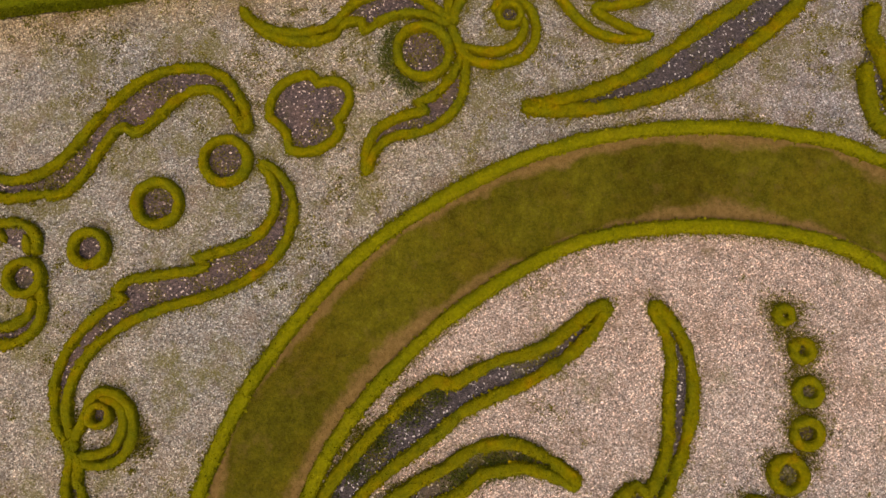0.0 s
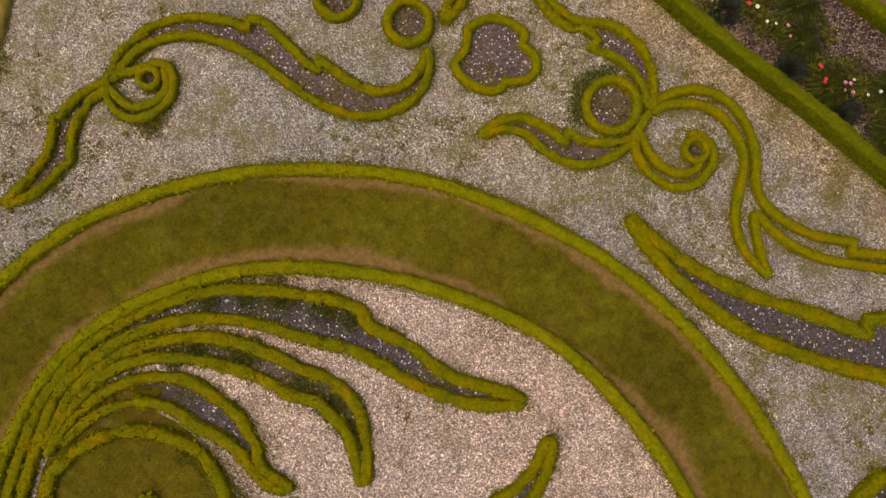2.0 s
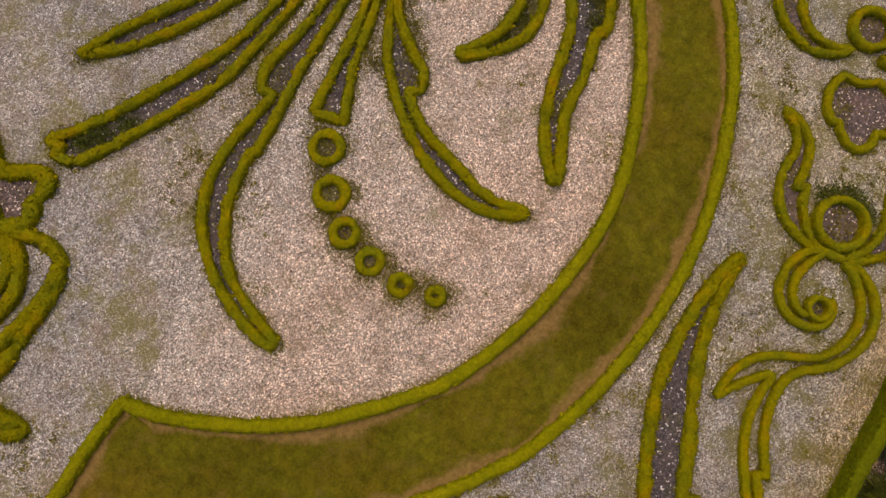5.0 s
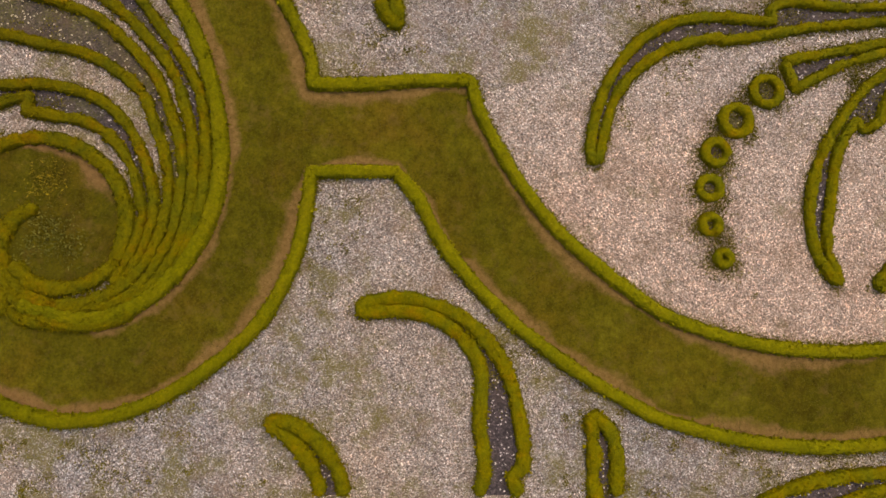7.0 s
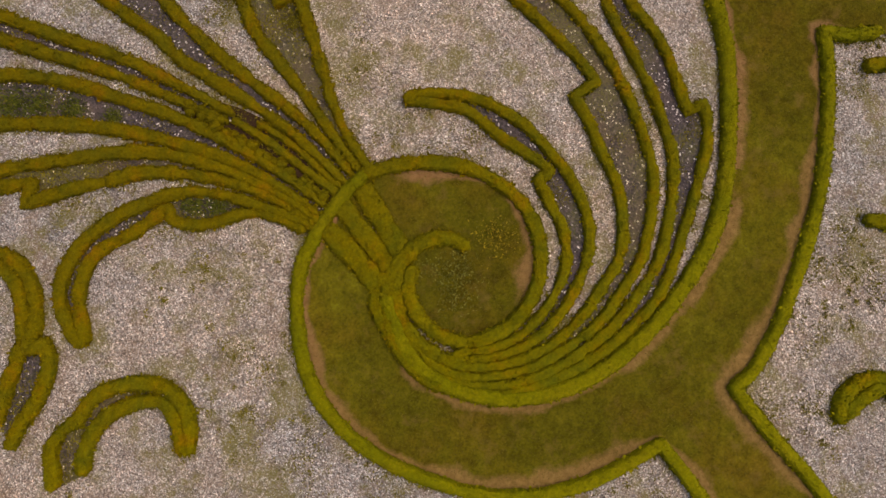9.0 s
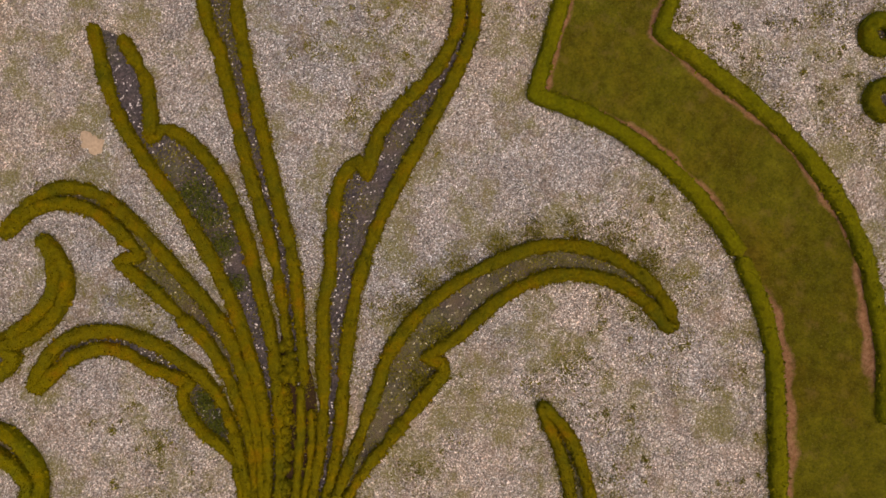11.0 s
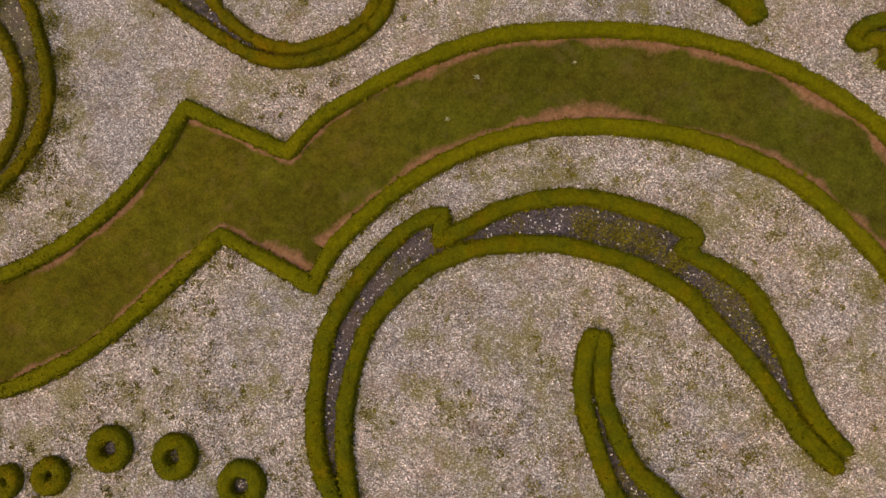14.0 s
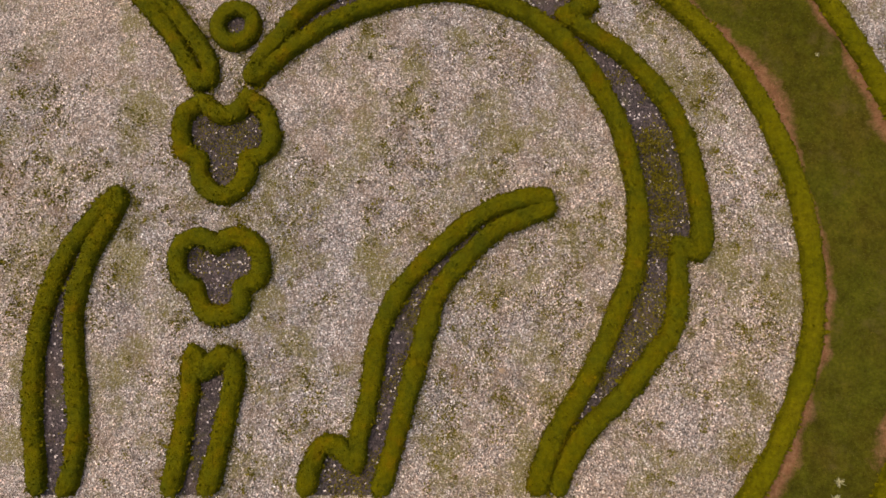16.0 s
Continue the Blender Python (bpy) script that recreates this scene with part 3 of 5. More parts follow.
hedge("box_hedge", "scroll", [(0.48, 7.36), (0.42, 7.69), (0.57, 8.35), (0.95, 8.86), (1.50, 9.14), (2.12, 9.19), (2.79, 9.00), (3.12, 8.81), (3.37, 8.62), (3.66, 8.36), (4.11, 8.21), (4.71, 8.27), (5.46, 8.59), (5.94, 8.95), (6.40, 9.41, 1), (6.59, 9.17, 1), (6.94, 9.60), (7.33, 9.98), (7.85, 10.21), (8.30, 10.16)], 0.22, 0.24, label="outer line of a wavy box hedge tendril")
hedge("box_hedge", "scroll", [(0.58, 7.33), (0.57, 7.60), (0.76, 8.01), (1.08, 8.43), (1.54, 8.72), (2.15, 8.79), (2.73, 8.67), (3.05, 8.49), (3.39, 8.12), (3.73, 7.67), (4.16, 7.28), (4.61, 7.07), (5.19, 7.00), (5.80, 7.10)], 0.22, 0.24, label="inner line of a wavy box hedge tendril")
hedge("box_hedge", "scroll", [(4.20, 7.84), (4.70, 7.54), (5.15, 7.30), (5.75, 7.09)], 0.22, 0.24, label="short forked end of a box hedge tendril")
hedge("box_hedge", "scroll", [(4.20, 7.86), (4.96, 7.94), (5.67, 8.15), (6.35, 8.57), (6.84, 9.03), (7.32, 9.51), (7.82, 9.95), (8.30, 10.16)], 0.22, 0.24, label="toothed outer branch of a box hedge tendril")
hedge("box_hedge", "scroll", [(0.69, 6.80), (0.92, 6.49), (1.38, 6.32), (1.98, 6.35), (2.46, 6.59), (2.71, 7.02), (2.69, 7.55), (2.43, 7.95), (2.12, 8.07), (1.77, 7.96), (1.59, 7.72)], 0.22, 0.24, label="thin clipped box hedge coiled into a snail curl")
hedge("box_hedge", "scroll", [(0.69, 6.80), (1.34, 6.65), (1.84, 6.68), (2.22, 6.89), (2.42, 7.23), (2.41, 7.59)], 0.22, 0.24, label="thin inner box hedge of a snail curl")
hedge("box_hedge", "scroll", [(0.48, 7.36), (0.66, 6.91), (0.84, 6.46)], 0.22, 0.24, label="short box hedge joining two tendrils")
leaf_bed("box_hedge", [(2.34, 5.14), (3.30, 5.08), (4.30, 5.14), (5.20, 5.32), (6.10, 5.55), (7.00, 5.97), (8.00, 6.60), (9.00, 7.35), (9.60, 7.90), (10.17, 8.48)],
         [(2.34, 5.16), (3.15, 5.30), (4.20, 5.60), (5.30, 6.09), (6.20, 6.65), (7.10, 7.30), (7.75, 7.72), (8.42, 8.12, 1), (8.18, 8.45, 1), (8.58, 9.00), (9.14, 9.48), (9.69, 9.80), (9.97, 9.84)], 0.33, 0.28)
leaf_bed("box_hedge", [(0.20, -12.29), (-0.70, -12.13), (-1.34, -11.74), (-2.06, -10.89), (-2.91, -9.68), (-2.93, -9.65), (-3.23, -8.74), (-3.39, -7.88), (-3.37, -7.11), (-3.25, -6.37), (-3.07, -5.65), (-2.69, -4.69), (-2.21, -3.94), (-1.49, -3.13), (-0.81, -2.46), (-0.69, -2.33), (0.09, -1.79, 1), (0.48, -1.89), (1.13, -1.57), (1.69, -1.32), (2.32, -1.17), (2.87, -0.95), (3.48, -0.51), (4.08, -0.06), (4.49, 0.12)],
         [(0.22, -11.93), (-0.52, -11.81), (-1.05, -11.52), (-1.95, -10.47), (-2.82, -9.24), (-2.85, -9.21), (-3.00, -8.36), (-3.02, -7.57), (-2.89, -6.67), (-2.46, -5.59), (-1.77, -4.62), (-0.90, -3.87), (0.08, -3.15), (0.74, -2.60), (1.44, -2.25), (2.20, -1.93), (2.87, -1.57), (3.49, -1.14), (3.96, -0.68), (4.31, -0.19), (4.49, 0.12)], 0.285, 0.25, (0.8, 1))
leaf_bed("box_hedge", [(-1.94, -10.18), (-2.58, -8.97), (-2.75, -8.15), (-2.71, -7.37), (-2.41, -6.40), (-1.88, -5.52), (-1.24, -4.85), (-0.36, -4.27), (0.50, -3.81), (0.88, -3.55), (1.51, -3.34), (2.01, -3.34), (2.57, -3.55), (3.11, -3.88), (3.46, -4.15), (3.63, -4.36)],
         [(-1.73, -10.21), (-2.15, -9.55), (-2.39, -8.89), (-2.52, -8.24), (-2.49, -7.62), (-2.26, -6.94), (-1.75, -6.21), (-1.18, -5.65), (-0.39, -5.05), (0.42, -4.62), (0.64, -4.56), (1.03, -4.25), (1.27, -4.04, 1), (1.79, -3.97), (2.31, -3.93), (2.78, -4.05), (3.25, -4.28), (3.62, -4.41)], 0.285, 0.25, (0.8, 1), material=WEEDY_BED)
leaf_bed("box_hedge", [(-1.87, -9.93), (-2.13, -9.01), (-2.16, -8.23), (-1.95, -7.38), (-1.49, -6.65), (-0.95, -6.25), (-0.30, -6.01), (0.44, -5.84), (0.83, -5.90), (1.23, -5.91, 1), (1.60, -6.12), (2.01, -6.06), (2.45, -5.90), (2.66, -5.82)],
         [(-1.71, -9.75), (-1.84, -9.22), (-1.83, -8.60), (-1.58, -7.85), (-1.11, -7.27), (-0.62, -6.99), (-0.08, -6.83), (0.30, -6.61), (0.63, -6.45), (1.16, -6.34), (1.66, -6.32), (2.15, -6.25), (2.60, -5.92)], 0.285, 0.25, (0.8, 1))
hedge("box_hedge", "leaf", [(0.53, -8.84), (1.03, -8.78), (1.45, -8.94), (1.77, -9.37), (1.91, -10.18), (1.76, -10.76), (1.32, -11.27), (0.85, -11.54), (0.25, -11.62), (-0.51, -11.58), (-1.09, -11.42)], 0.335, 0.29, label="box hedge winding round a spiral grass plot")
HUBA_RING = hedge("box_hedge", "leaf", [(0.42, -8.88), (0.85, -9.00), (1.25, -9.32), (1.46, -9.87), (1.40, -10.37), (1.05, -10.79), (0.45, -11.02), (-0.23, -11.03), (-0.76, -10.90), (-1.02, -10.76), (-1.29, -10.35), (-1.40, -9.64), (-1.32, -8.93), (-1.05, -8.27), (-0.56, -7.72), (0.12, -7.29), (0.42, -7.16), (0.95, -7.12), (1.55, -7.20), (2.13, -7.37), (2.56, -7.59), (2.90, -7.90), (3.23, -8.36), (3.52, -8.89), (3.76, -9.49), (3.98, -10.24), (4.12, -11.14), (4.13, -11.88)], 0.315, 0.28, label="long box hedge spiral ringing the round grass plot")
leaf_bed("box_hedge", [(1.27, -9.07), (1.82, -8.53), (2.18, -8.17), (2.78, -7.46), (3.27, -6.93), (3.82, -6.38), (4.14, -5.85), (4.47, -5.10), (4.61, -4.67), (5.03, -4.34, 1), (5.31, -4.58, 1), (5.66, -3.99), (5.84, -3.33), (5.89, -2.74), (5.93, -2.05), (6.00, -1.37), (5.91, -0.74), (5.68, -0.26), (5.55, 0.13)],
         [(2.93, -7.36), (3.64, -6.80), (4.31, -6.27), (5.02, -5.65), (5.46, -5.05), (5.88, -4.32), (6.20, -3.58), (6.43, -2.83), (6.52, -1.96), (6.44, -1.25), (6.31, -0.80), (6.05, -0.37), (5.58, 0.14)], 0.262, 0.235, (0.8, 1))
leaf_bed("box_hedge", [(2.93, -7.87), (3.23, -7.71), (3.95, -7.34), (4.71, -7.01), (5.43, -6.74), (6.17, -6.51), (6.83, -6.29), (7.56, -6.04, 1)],
         [(2.78, -7.66), (3.07, -7.46), (3.83, -7.08), (4.68, -6.70), (5.38, -6.40), (5.98, -6.09), (6.67, -5.62), (7.15, -5.29, 1), (7.25, -5.51), (7.56, -6.04, 1)], 0.262, 0.235, (0.8, 1))
leaf_bed("box_hedge", [(3.35, -8.49), (3.69, -8.37), (4.44, -8.18), (5.18, -8.03), (6.05, -7.92), (6.77, -7.89), (7.55, -7.86), (8.05, -7.51, 1), (7.92, -7.18, 1), (8.81, -7.12), (9.48, -7.08), (10.35, -6.91), (11.08, -6.59), (11.79, -6.00), (12.32, -5.26), (12.68, -4.35), (12.86, -3.47), (12.87, -2.73), (12.76, -2.32)],
         [(3.15, -8.12), (3.58, -7.97), (4.33, -7.76), (5.07, -7.58), (6.03, -7.35), (6.90, -7.15), (7.72, -6.90), (8.45, -6.65), (9.38, -6.40, 1), (9.49, -6.48), (10.09, -6.29), (10.72, -6.04), (11.33, -5.63), (11.93, -5.00), (12.29, -4.40), (12.47, -3.74), (12.58, -2.98), (12.68, -2.33)], 0.262, 0.235, (0.8, 1))
leaf_bed("box_hedge", [(3.73, -9.31), (4.21, -9.18), (4.95, -9.06), (5.68, -9.00), (6.39, -8.98), (7.56, -8.98), (10.18, -9.57), (11.22, -9.87), (12.28, -10.26), (12.95, -10.63, 1), (12.79, -10.20, 1), (13.10, -10.18, 1), (12.90, -9.63, 1)],
         [(3.61, -8.94), (4.17, -8.83), (4.98, -8.70), (5.85, -8.58), (6.57, -8.52), (7.59, -8.48), (8.59, -8.45), (9.77, -8.67), (10.70, -8.93), (11.82, -9.26), (12.90, -9.63, 1)], 0.262, 0.235, (0.8, 1))
leaf_bed("box_hedge", [(3.87, -9.70), (4.30, -9.78), (5.09, -9.93), (6.21, -10.21), (7.23, -10.59), (8.48, -11.08), (9.83, -11.52), (10.76, -11.72)],
         [(3.81, -9.49), (4.30, -9.51), (5.48, -9.63), (6.54, -9.83), (7.46, -10.06), (8.53, -10.41), (9.70, -10.96), (10.76, -11.72)], 0.262, 0.235, (0.8, 1))
leaf_bed("box_hedge", [(3.96, -10.33), (4.50, -10.54), (5.48, -10.89), (6.57, -11.38), (7.15, -11.82), (7.95, -12.53), (8.88, -13.24), (9.91, -13.86)],
         [(3.99, -10.06), (4.63, -10.26), (5.65, -10.63), (6.60, -11.08), (7.35, -11.61), (8.17, -12.17), (9.06, -12.88), (9.91, -13.86)], 0.262, 0.235, (0.8, 1))
leaf_bed("box_hedge", [(3.94, -10.66), (4.33, -10.98), (5.08, -11.55), (5.48, -11.99), (6.00, -12.81), (6.56, -13.84)],
         [(4.02, -10.51), (4.49, -10.80), (5.30, -11.25), (5.97, -11.76), (6.63, -12.54), (6.85, -13.17), (6.56, -13.84)], 0.262, 0.235, (0.8, 1))
hedge("box_hedge", "leaf", [(16.01, -12.84), (15.39, -12.53), (15.08, -12.16), (15.04, -11.57), (15.16, -11.02)], 0.335, 0.29, label="drooping box hedge stalk below a flower bed")
hedge("box_hedge", "leaf", [(14.04, -11.97), (14.37, -11.42), (14.82, -11.12)], 0.335, 0.29, label="short box hedge stem under a trefoil bed")
hedge("box_hedge", "leaf", [(13.82, -11.83), (14.09, -11.36), (14.42, -11.11)], 0.335, 0.29, label="short box hedge stem beside a trefoil bed")
patch("slate_bed", hedge("box_hedge", "leaf", [(14.94, -11.00, 1), (14.61, -11.17), (14.33, -11.06), (14.33, -10.76, 1), (13.69, -10.07), (13.70, -9.76), (14.12, -9.65, 1), (14.38, -9.69, 1), (14.49, -9.51), (14.90, -9.39), (15.42, -9.79, 1)], 0.4, 0.29, True, label="closed box hedge clipped into a trefoil outline"), BROWN_CHIPS, 0.012, "brown chippings inside a trefoil of box hedge", "flower bed")
leaf_bed("box_hedge", [(15.57, -9.82), (15.64, -9.29), (15.90, -8.87), (16.23, -8.71), (16.70, -8.69), (17.33, -8.91), (17.97, -9.35), (18.24, -9.05, 1), (18.40, -9.02), (19.11, -9.72), (19.72, -10.30), (20.09, -10.47, 1), (20.30, -10.06, 1), (20.68, -10.09), (21.28, -10.06), (21.78, -9.93), (22.05, -9.64)],
         [(15.39, -9.64), (15.46, -9.18), (15.69, -8.72), (16.16, -8.31), (16.67, -8.16), (17.20, -8.18), (17.78, -8.34), (18.38, -8.63), (19.12, -9.04), (19.72, -9.39), (20.38, -9.63), (21.30, -9.72), (21.91, -9.54), (22.40, -9.12), (22.64, -8.76)], 0.335, 0.29)
leaf_bed("box_hedge", [(15.39, -9.64), (14.97, -8.95), (14.85, -8.39), (14.98, -7.92), (15.14, -7.86), (15.77, -7.64), (16.65, -7.54), (17.58, -7.52), (18.43, -7.36), (18.96, -6.93), (19.11, -6.37), (18.92, -5.78), (18.47, -5.42)],
         [(14.99, -8.00), (15.44, -7.62), (16.03, -7.46), (16.56, -7.34), (17.21, -7.21), (18.12, -7.04), (18.65, -7.09, 1), (18.74, -6.54), (18.64, -5.92), (18.47, -5.42)], 0.335, 0.29)
leaf_bed("box_hedge", [(18.68, 2.39), (18.44, 2.16), (17.70, 1.92), (17.01, 1.92), (16.45, 2.04), (15.85, 2.25), (15.29, 2.66), (14.85, 3.11), (14.44, 3.75), (14.14, 4.58), (13.95, 5.34), (13.89, 5.90, 1), (14.16, 6.17, 1), (13.91, 6.62)],
         [(18.68, 2.39), (18.24, 2.33), (17.57, 2.23), (16.87, 2.27), (16.42, 2.40), (15.89, 2.73), (15.45, 3.17), (15.23, 3.63), (15.19, 4.30), (15.15, 4.88), (14.98, 5.54), (14.89, 6.19), (14.99, 6.72)], 0.335, 0.29)
leaf_bed("box_hedge", [(20.59, 5.43), (20.24, 5.60), (19.74, 5.93), (19.29, 6.44), (18.94, 7.09)],
         [(20.59, 5.43), (20.18, 5.37), (19.59, 5.55), (19.06, 5.95), (18.63, 6.47), (18.37, 7.04)], 0.335, 0.29)
leaf_bed("box_hedge", [(12.28, 4.39), (12.15, 4.77), (12.05, 5.34), (12.02, 5.92), (11.91, 6.42), (11.62, 7.30), (11.71, 8.01)],
         [(12.28, 4.34), (11.88, 4.55), (11.57, 4.92), (11.41, 5.57), (11.39, 6.38)], 0.335, 0.29)
HUBB_RING = hedge("box_hedge", "leaf", [(27.40, 2.10), (27.00, 2.53), (26.22, 2.67), (25.44, 2.38), (24.98, 1.84), (24.81, 1.07), (24.98, 0.23), (25.58, -0.58), (26.44, -1.05), (27.34, -1.13), (28.18, -0.85), (28.99, -0.28), (29.53, 0.44), (29.93, 1.34), (30.15, 2.25)], 0.34, 0.28, label="broad box hedge ring round a mossy grass plot")
HUBB_IN = hedge("box_hedge", "leaf", [(24.29, 3.02), (24.67, 3.25), (25.49, 3.50), (26.39, 3.43), (27.13, 3.08), (27.61, 2.56), (27.92, 1.79)], 0.335, 0.29, label="inner box hedge closing the grass path round the spiral")
leaf_bed("box_hedge", [(31.39, 0.21), (31.22, -0.27), (30.98, -0.74), (30.77, -1.07), (30.35, -1.51), (29.71, -1.95), (29.07, -2.25), (28.19, -2.45), (27.43, -2.56), (26.77, -2.53), (26.17, -2.39), (25.53, -2.05), (24.93, -1.39), (24.46, -0.58), (24.20, 0.32), (24.24, 1.09), (24.60, 2.09), (25.09, 2.77)],
         [(31.34, 0.23), (30.99, -0.25), (30.34, -1.03), (29.88, -1.26), (29.26, -1.49), (28.66, -1.81), (28.09, -2.11), (27.81, -2.21, 1), (27.75, -1.80, 1), (26.98, -1.76), (26.42, -1.74), (25.81, -1.54), (25.21, -1.05), (24.74, -0.28), (24.48, 0.58), (24.54, 1.31), (24.92, 2.41)], 0.265, 0.25, (1, 0.85))
leaf_bed("box_hedge", [(35.52, -1.19), (34.94, -1.94), (34.43, -2.48), (33.84, -2.95), (33.25, -3.31), (32.76, -3.55), (31.85, -3.83), (31.08, -4.06), (30.22, -4.31), (29.27, -4.45, 1), (29.24, -3.73, 1), (28.63, -3.75), (27.70, -3.65), (26.46, -3.50), (25.01, -2.70), (24.50, -1.83), (24.11, -0.99), (23.92, -0.28), (23.90, 0.52), (24.12, 1.55), (24.72, 2.50), (25.35, 2.94), (25.95, 3.06)],
         [(35.57, -1.19), (35.23, -2.12), (34.72, -2.79), (34.12, -3.35), (33.42, -3.89), (32.73, -4.32), (31.91, -4.67), (31.14, -4.90), (30.38, -5.01), (29.25, -5.04), (28.32, -4.95), (27.31, -4.78), (26.43, -4.53), (24.74, -3.22), (24.18, -2.26), (23.82, -1.48), (23.65, -0.77), (23.60, 0.29), (23.68, 1.02), (24.22, 2.33), (24.85, 2.89), (25.56, 3.11)], 0.265, 0.25, (1, 0.85), material=WEEDY_BED)
leaf_bed("box_hedge", [(32.91, -7.61), (32.64, -7.03), (32.33, -6.62), (31.85, -6.14), (31.30, -5.84), (30.46, -5.71), (29.52, -5.68), (28.58, -5.62), (27.66, -5.47), (26.41, -5.14), (24.48, -3.59), (23.92, -2.66), (23.60, -1.88), (23.39, -1.02), (23.31, 0.02), (23.39, 0.98), (23.79, 2.06), (24.42, 2.82), (25.16, 3.26)],
         [(32.91, -7.61), (32.65, -7.40), (32.37, -7.14), (31.86, -6.69), (31.47, -6.42), (30.92, -6.33), (30.25, -6.40), (29.58, -6.50), (28.75, -6.43), (27.82, -6.25), (27.40, -6.18, 1), (27.39, -6.65, 1), (26.88, -6.47), (26.39, -6.16), (23.66, -3.15), (23.32, -2.24), (23.14, -1.42), (23.04, -0.46), (23.07, 0.33), (23.29, 1.45), (23.67, 2.29), (24.34, 3.04), (25.07, 3.47)], 0.265, 0.25, (1, 0.85))
leaf_bed("box_hedge", [(30.09, 2.12), (30.42, 2.18), (31.07, 2.27), (31.91, 2.36), (33.05, 2.50), (34.17, 2.67), (34.84, 2.76), (35.72, 2.65), (36.60, 2.39), (37.51, 1.91), (38.44, 1.24), (39.12, 0.55), (39.54, -0.28), (39.69, -1.27), (39.60, -2.13), (39.28, -2.85), (38.79, -3.41)],
         [(30.06, 1.88), (30.37, 1.92), (30.68, 1.96), (31.21, 1.99), (31.98, 1.93), (32.82, 1.77), (33.66, 1.59), (34.66, 1.38), (35.09, 1.32), (35.30, 1.45, 1), (35.20, 1.90, 1), (36.10, 1.39), (36.84, 1.14), (37.72, 0.73), (38.49, 0.07), (38.97, -0.75), (39.16, -1.73), (39.04, -2.45), (38.69, -3.34)], 0.31, 0.25, (0.62, 1), material=WEEDY_BED)
leaf_bed("box_hedge", [(30.03, 2.61), (30.34, 2.69), (30.83, 2.83), (31.42, 3.01), (32.23, 3.31), (33.03, 3.70), (33.80, 4.11), (34.71, 4.60), (35.49, 4.96), (35.80, 5.01), (36.82, 5.48), (37.77, 5.85), (38.42, 5.95), (38.91, 5.79, 1), (38.64, 5.38, 1), (39.21, 5.54), (39.90, 5.63), (40.62, 5.50), (41.30, 5.25), (42.17, 5.08), (43.10, 5.12), (43.92, 5.48), (44.52, 6.14), (44.92, 7.07), (44.95, 7.82), (44.62, 8.51), (44.16, 8.85), (43.75, 8.85)],
         [(30.05, 2.35), (30.39, 2.41), (30.97, 2.51), (32.00, 2.78), (32.73, 3.04), (33.54, 3.41), (34.24, 3.70), (34.96, 3.97), (35.89, 4.27), (37.24, 4.52), (38.55, 4.61), (39.79, 4.60), (41.04, 4.58), (42.31, 4.61), (43.26, 4.74), (44.11, 5.16), (44.77, 5.88), (45.19, 6.80), (45.27, 7.69), (44.98, 8.44), (44.47, 8.86), (43.81, 8.99)], 0.31, 0.25, (0.62, 1))
leaf_bed("box_hedge", [(33.04, 4.51), (33.66, 5.00), (34.29, 5.48), (34.93, 5.96), (35.55, 6.46), (36.70, 7.54), (37.83, 8.65), (38.95, 9.64), (39.76, 10.37), (40.24, 10.95), (41.32, 11.83)],
         [(33.13, 4.30), (33.84, 4.74), (34.53, 5.19), (35.22, 5.65), (36.00, 6.22), (36.62, 6.79), (37.72, 7.77), (38.85, 8.75), (39.84, 9.60), (40.80, 10.39), (41.60, 10.89), (42.43, 11.36)], 0.31, 0.25, (0.62, 1))
leaf_bed("box_hedge", [(29.76, 3.63), (30.12, 3.79), (30.92, 4.19), (31.65, 4.62), (32.39, 5.19), (33.05, 5.81), (33.69, 6.46), (34.26, 7.13), (35.16, 8.43), (35.75, 9.51), (36.42, 10.88), (37.05, 11.94), (37.85, 12.79), (38.83, 13.66)],
         [(29.85, 3.37), (30.20, 3.51), (31.11, 3.92), (32.01, 4.41), (32.86, 4.94), (33.63, 5.51), (34.34, 6.11), (35.01, 6.73), (35.67, 7.33), (36.61, 8.43), (37.12, 9.36), (37.34, 10.24), (37.26, 10.75, 1), (36.90, 10.86, 1), (37.50, 11.21), (38.17, 11.70), (38.42, 12.07), (38.92, 12.85)], 0.31, 0.25, (0.62, 1))
leaf_bed("box_hedge", [(29.53, 3.69), (29.88, 3.84), (30.60, 4.20), (31.42, 4.74), (32.13, 5.33), (32.77, 5.97), (33.32, 6.65), (33.73, 7.40), (34.12, 8.41), (34.42, 9.20), (34.69, 9.98), (34.89, 10.77), (34.95, 11.54), (34.76, 12.20), (34.32, 12.69), (33.75, 12.97), (32.84, 13.12)],
         [(29.55, 3.84), (29.90, 4.00), (30.69, 4.47), (31.20, 4.85), (31.75, 5.37), (32.31, 6.05), (32.85, 6.90), (33.14, 7.69), (33.15, 7.84), (33.40, 8.63), (33.55, 9.40), (33.69, 10.08, 1), (34.10, 9.67, 1), (34.26, 10.08), (34.45, 10.67), (34.54, 11.35), (34.38, 12.02), (34.07, 12.50), (33.64, 12.82), (32.84, 13.10)], 0.31, 0.25, (0.62, 1), material=WEEDY_BED)
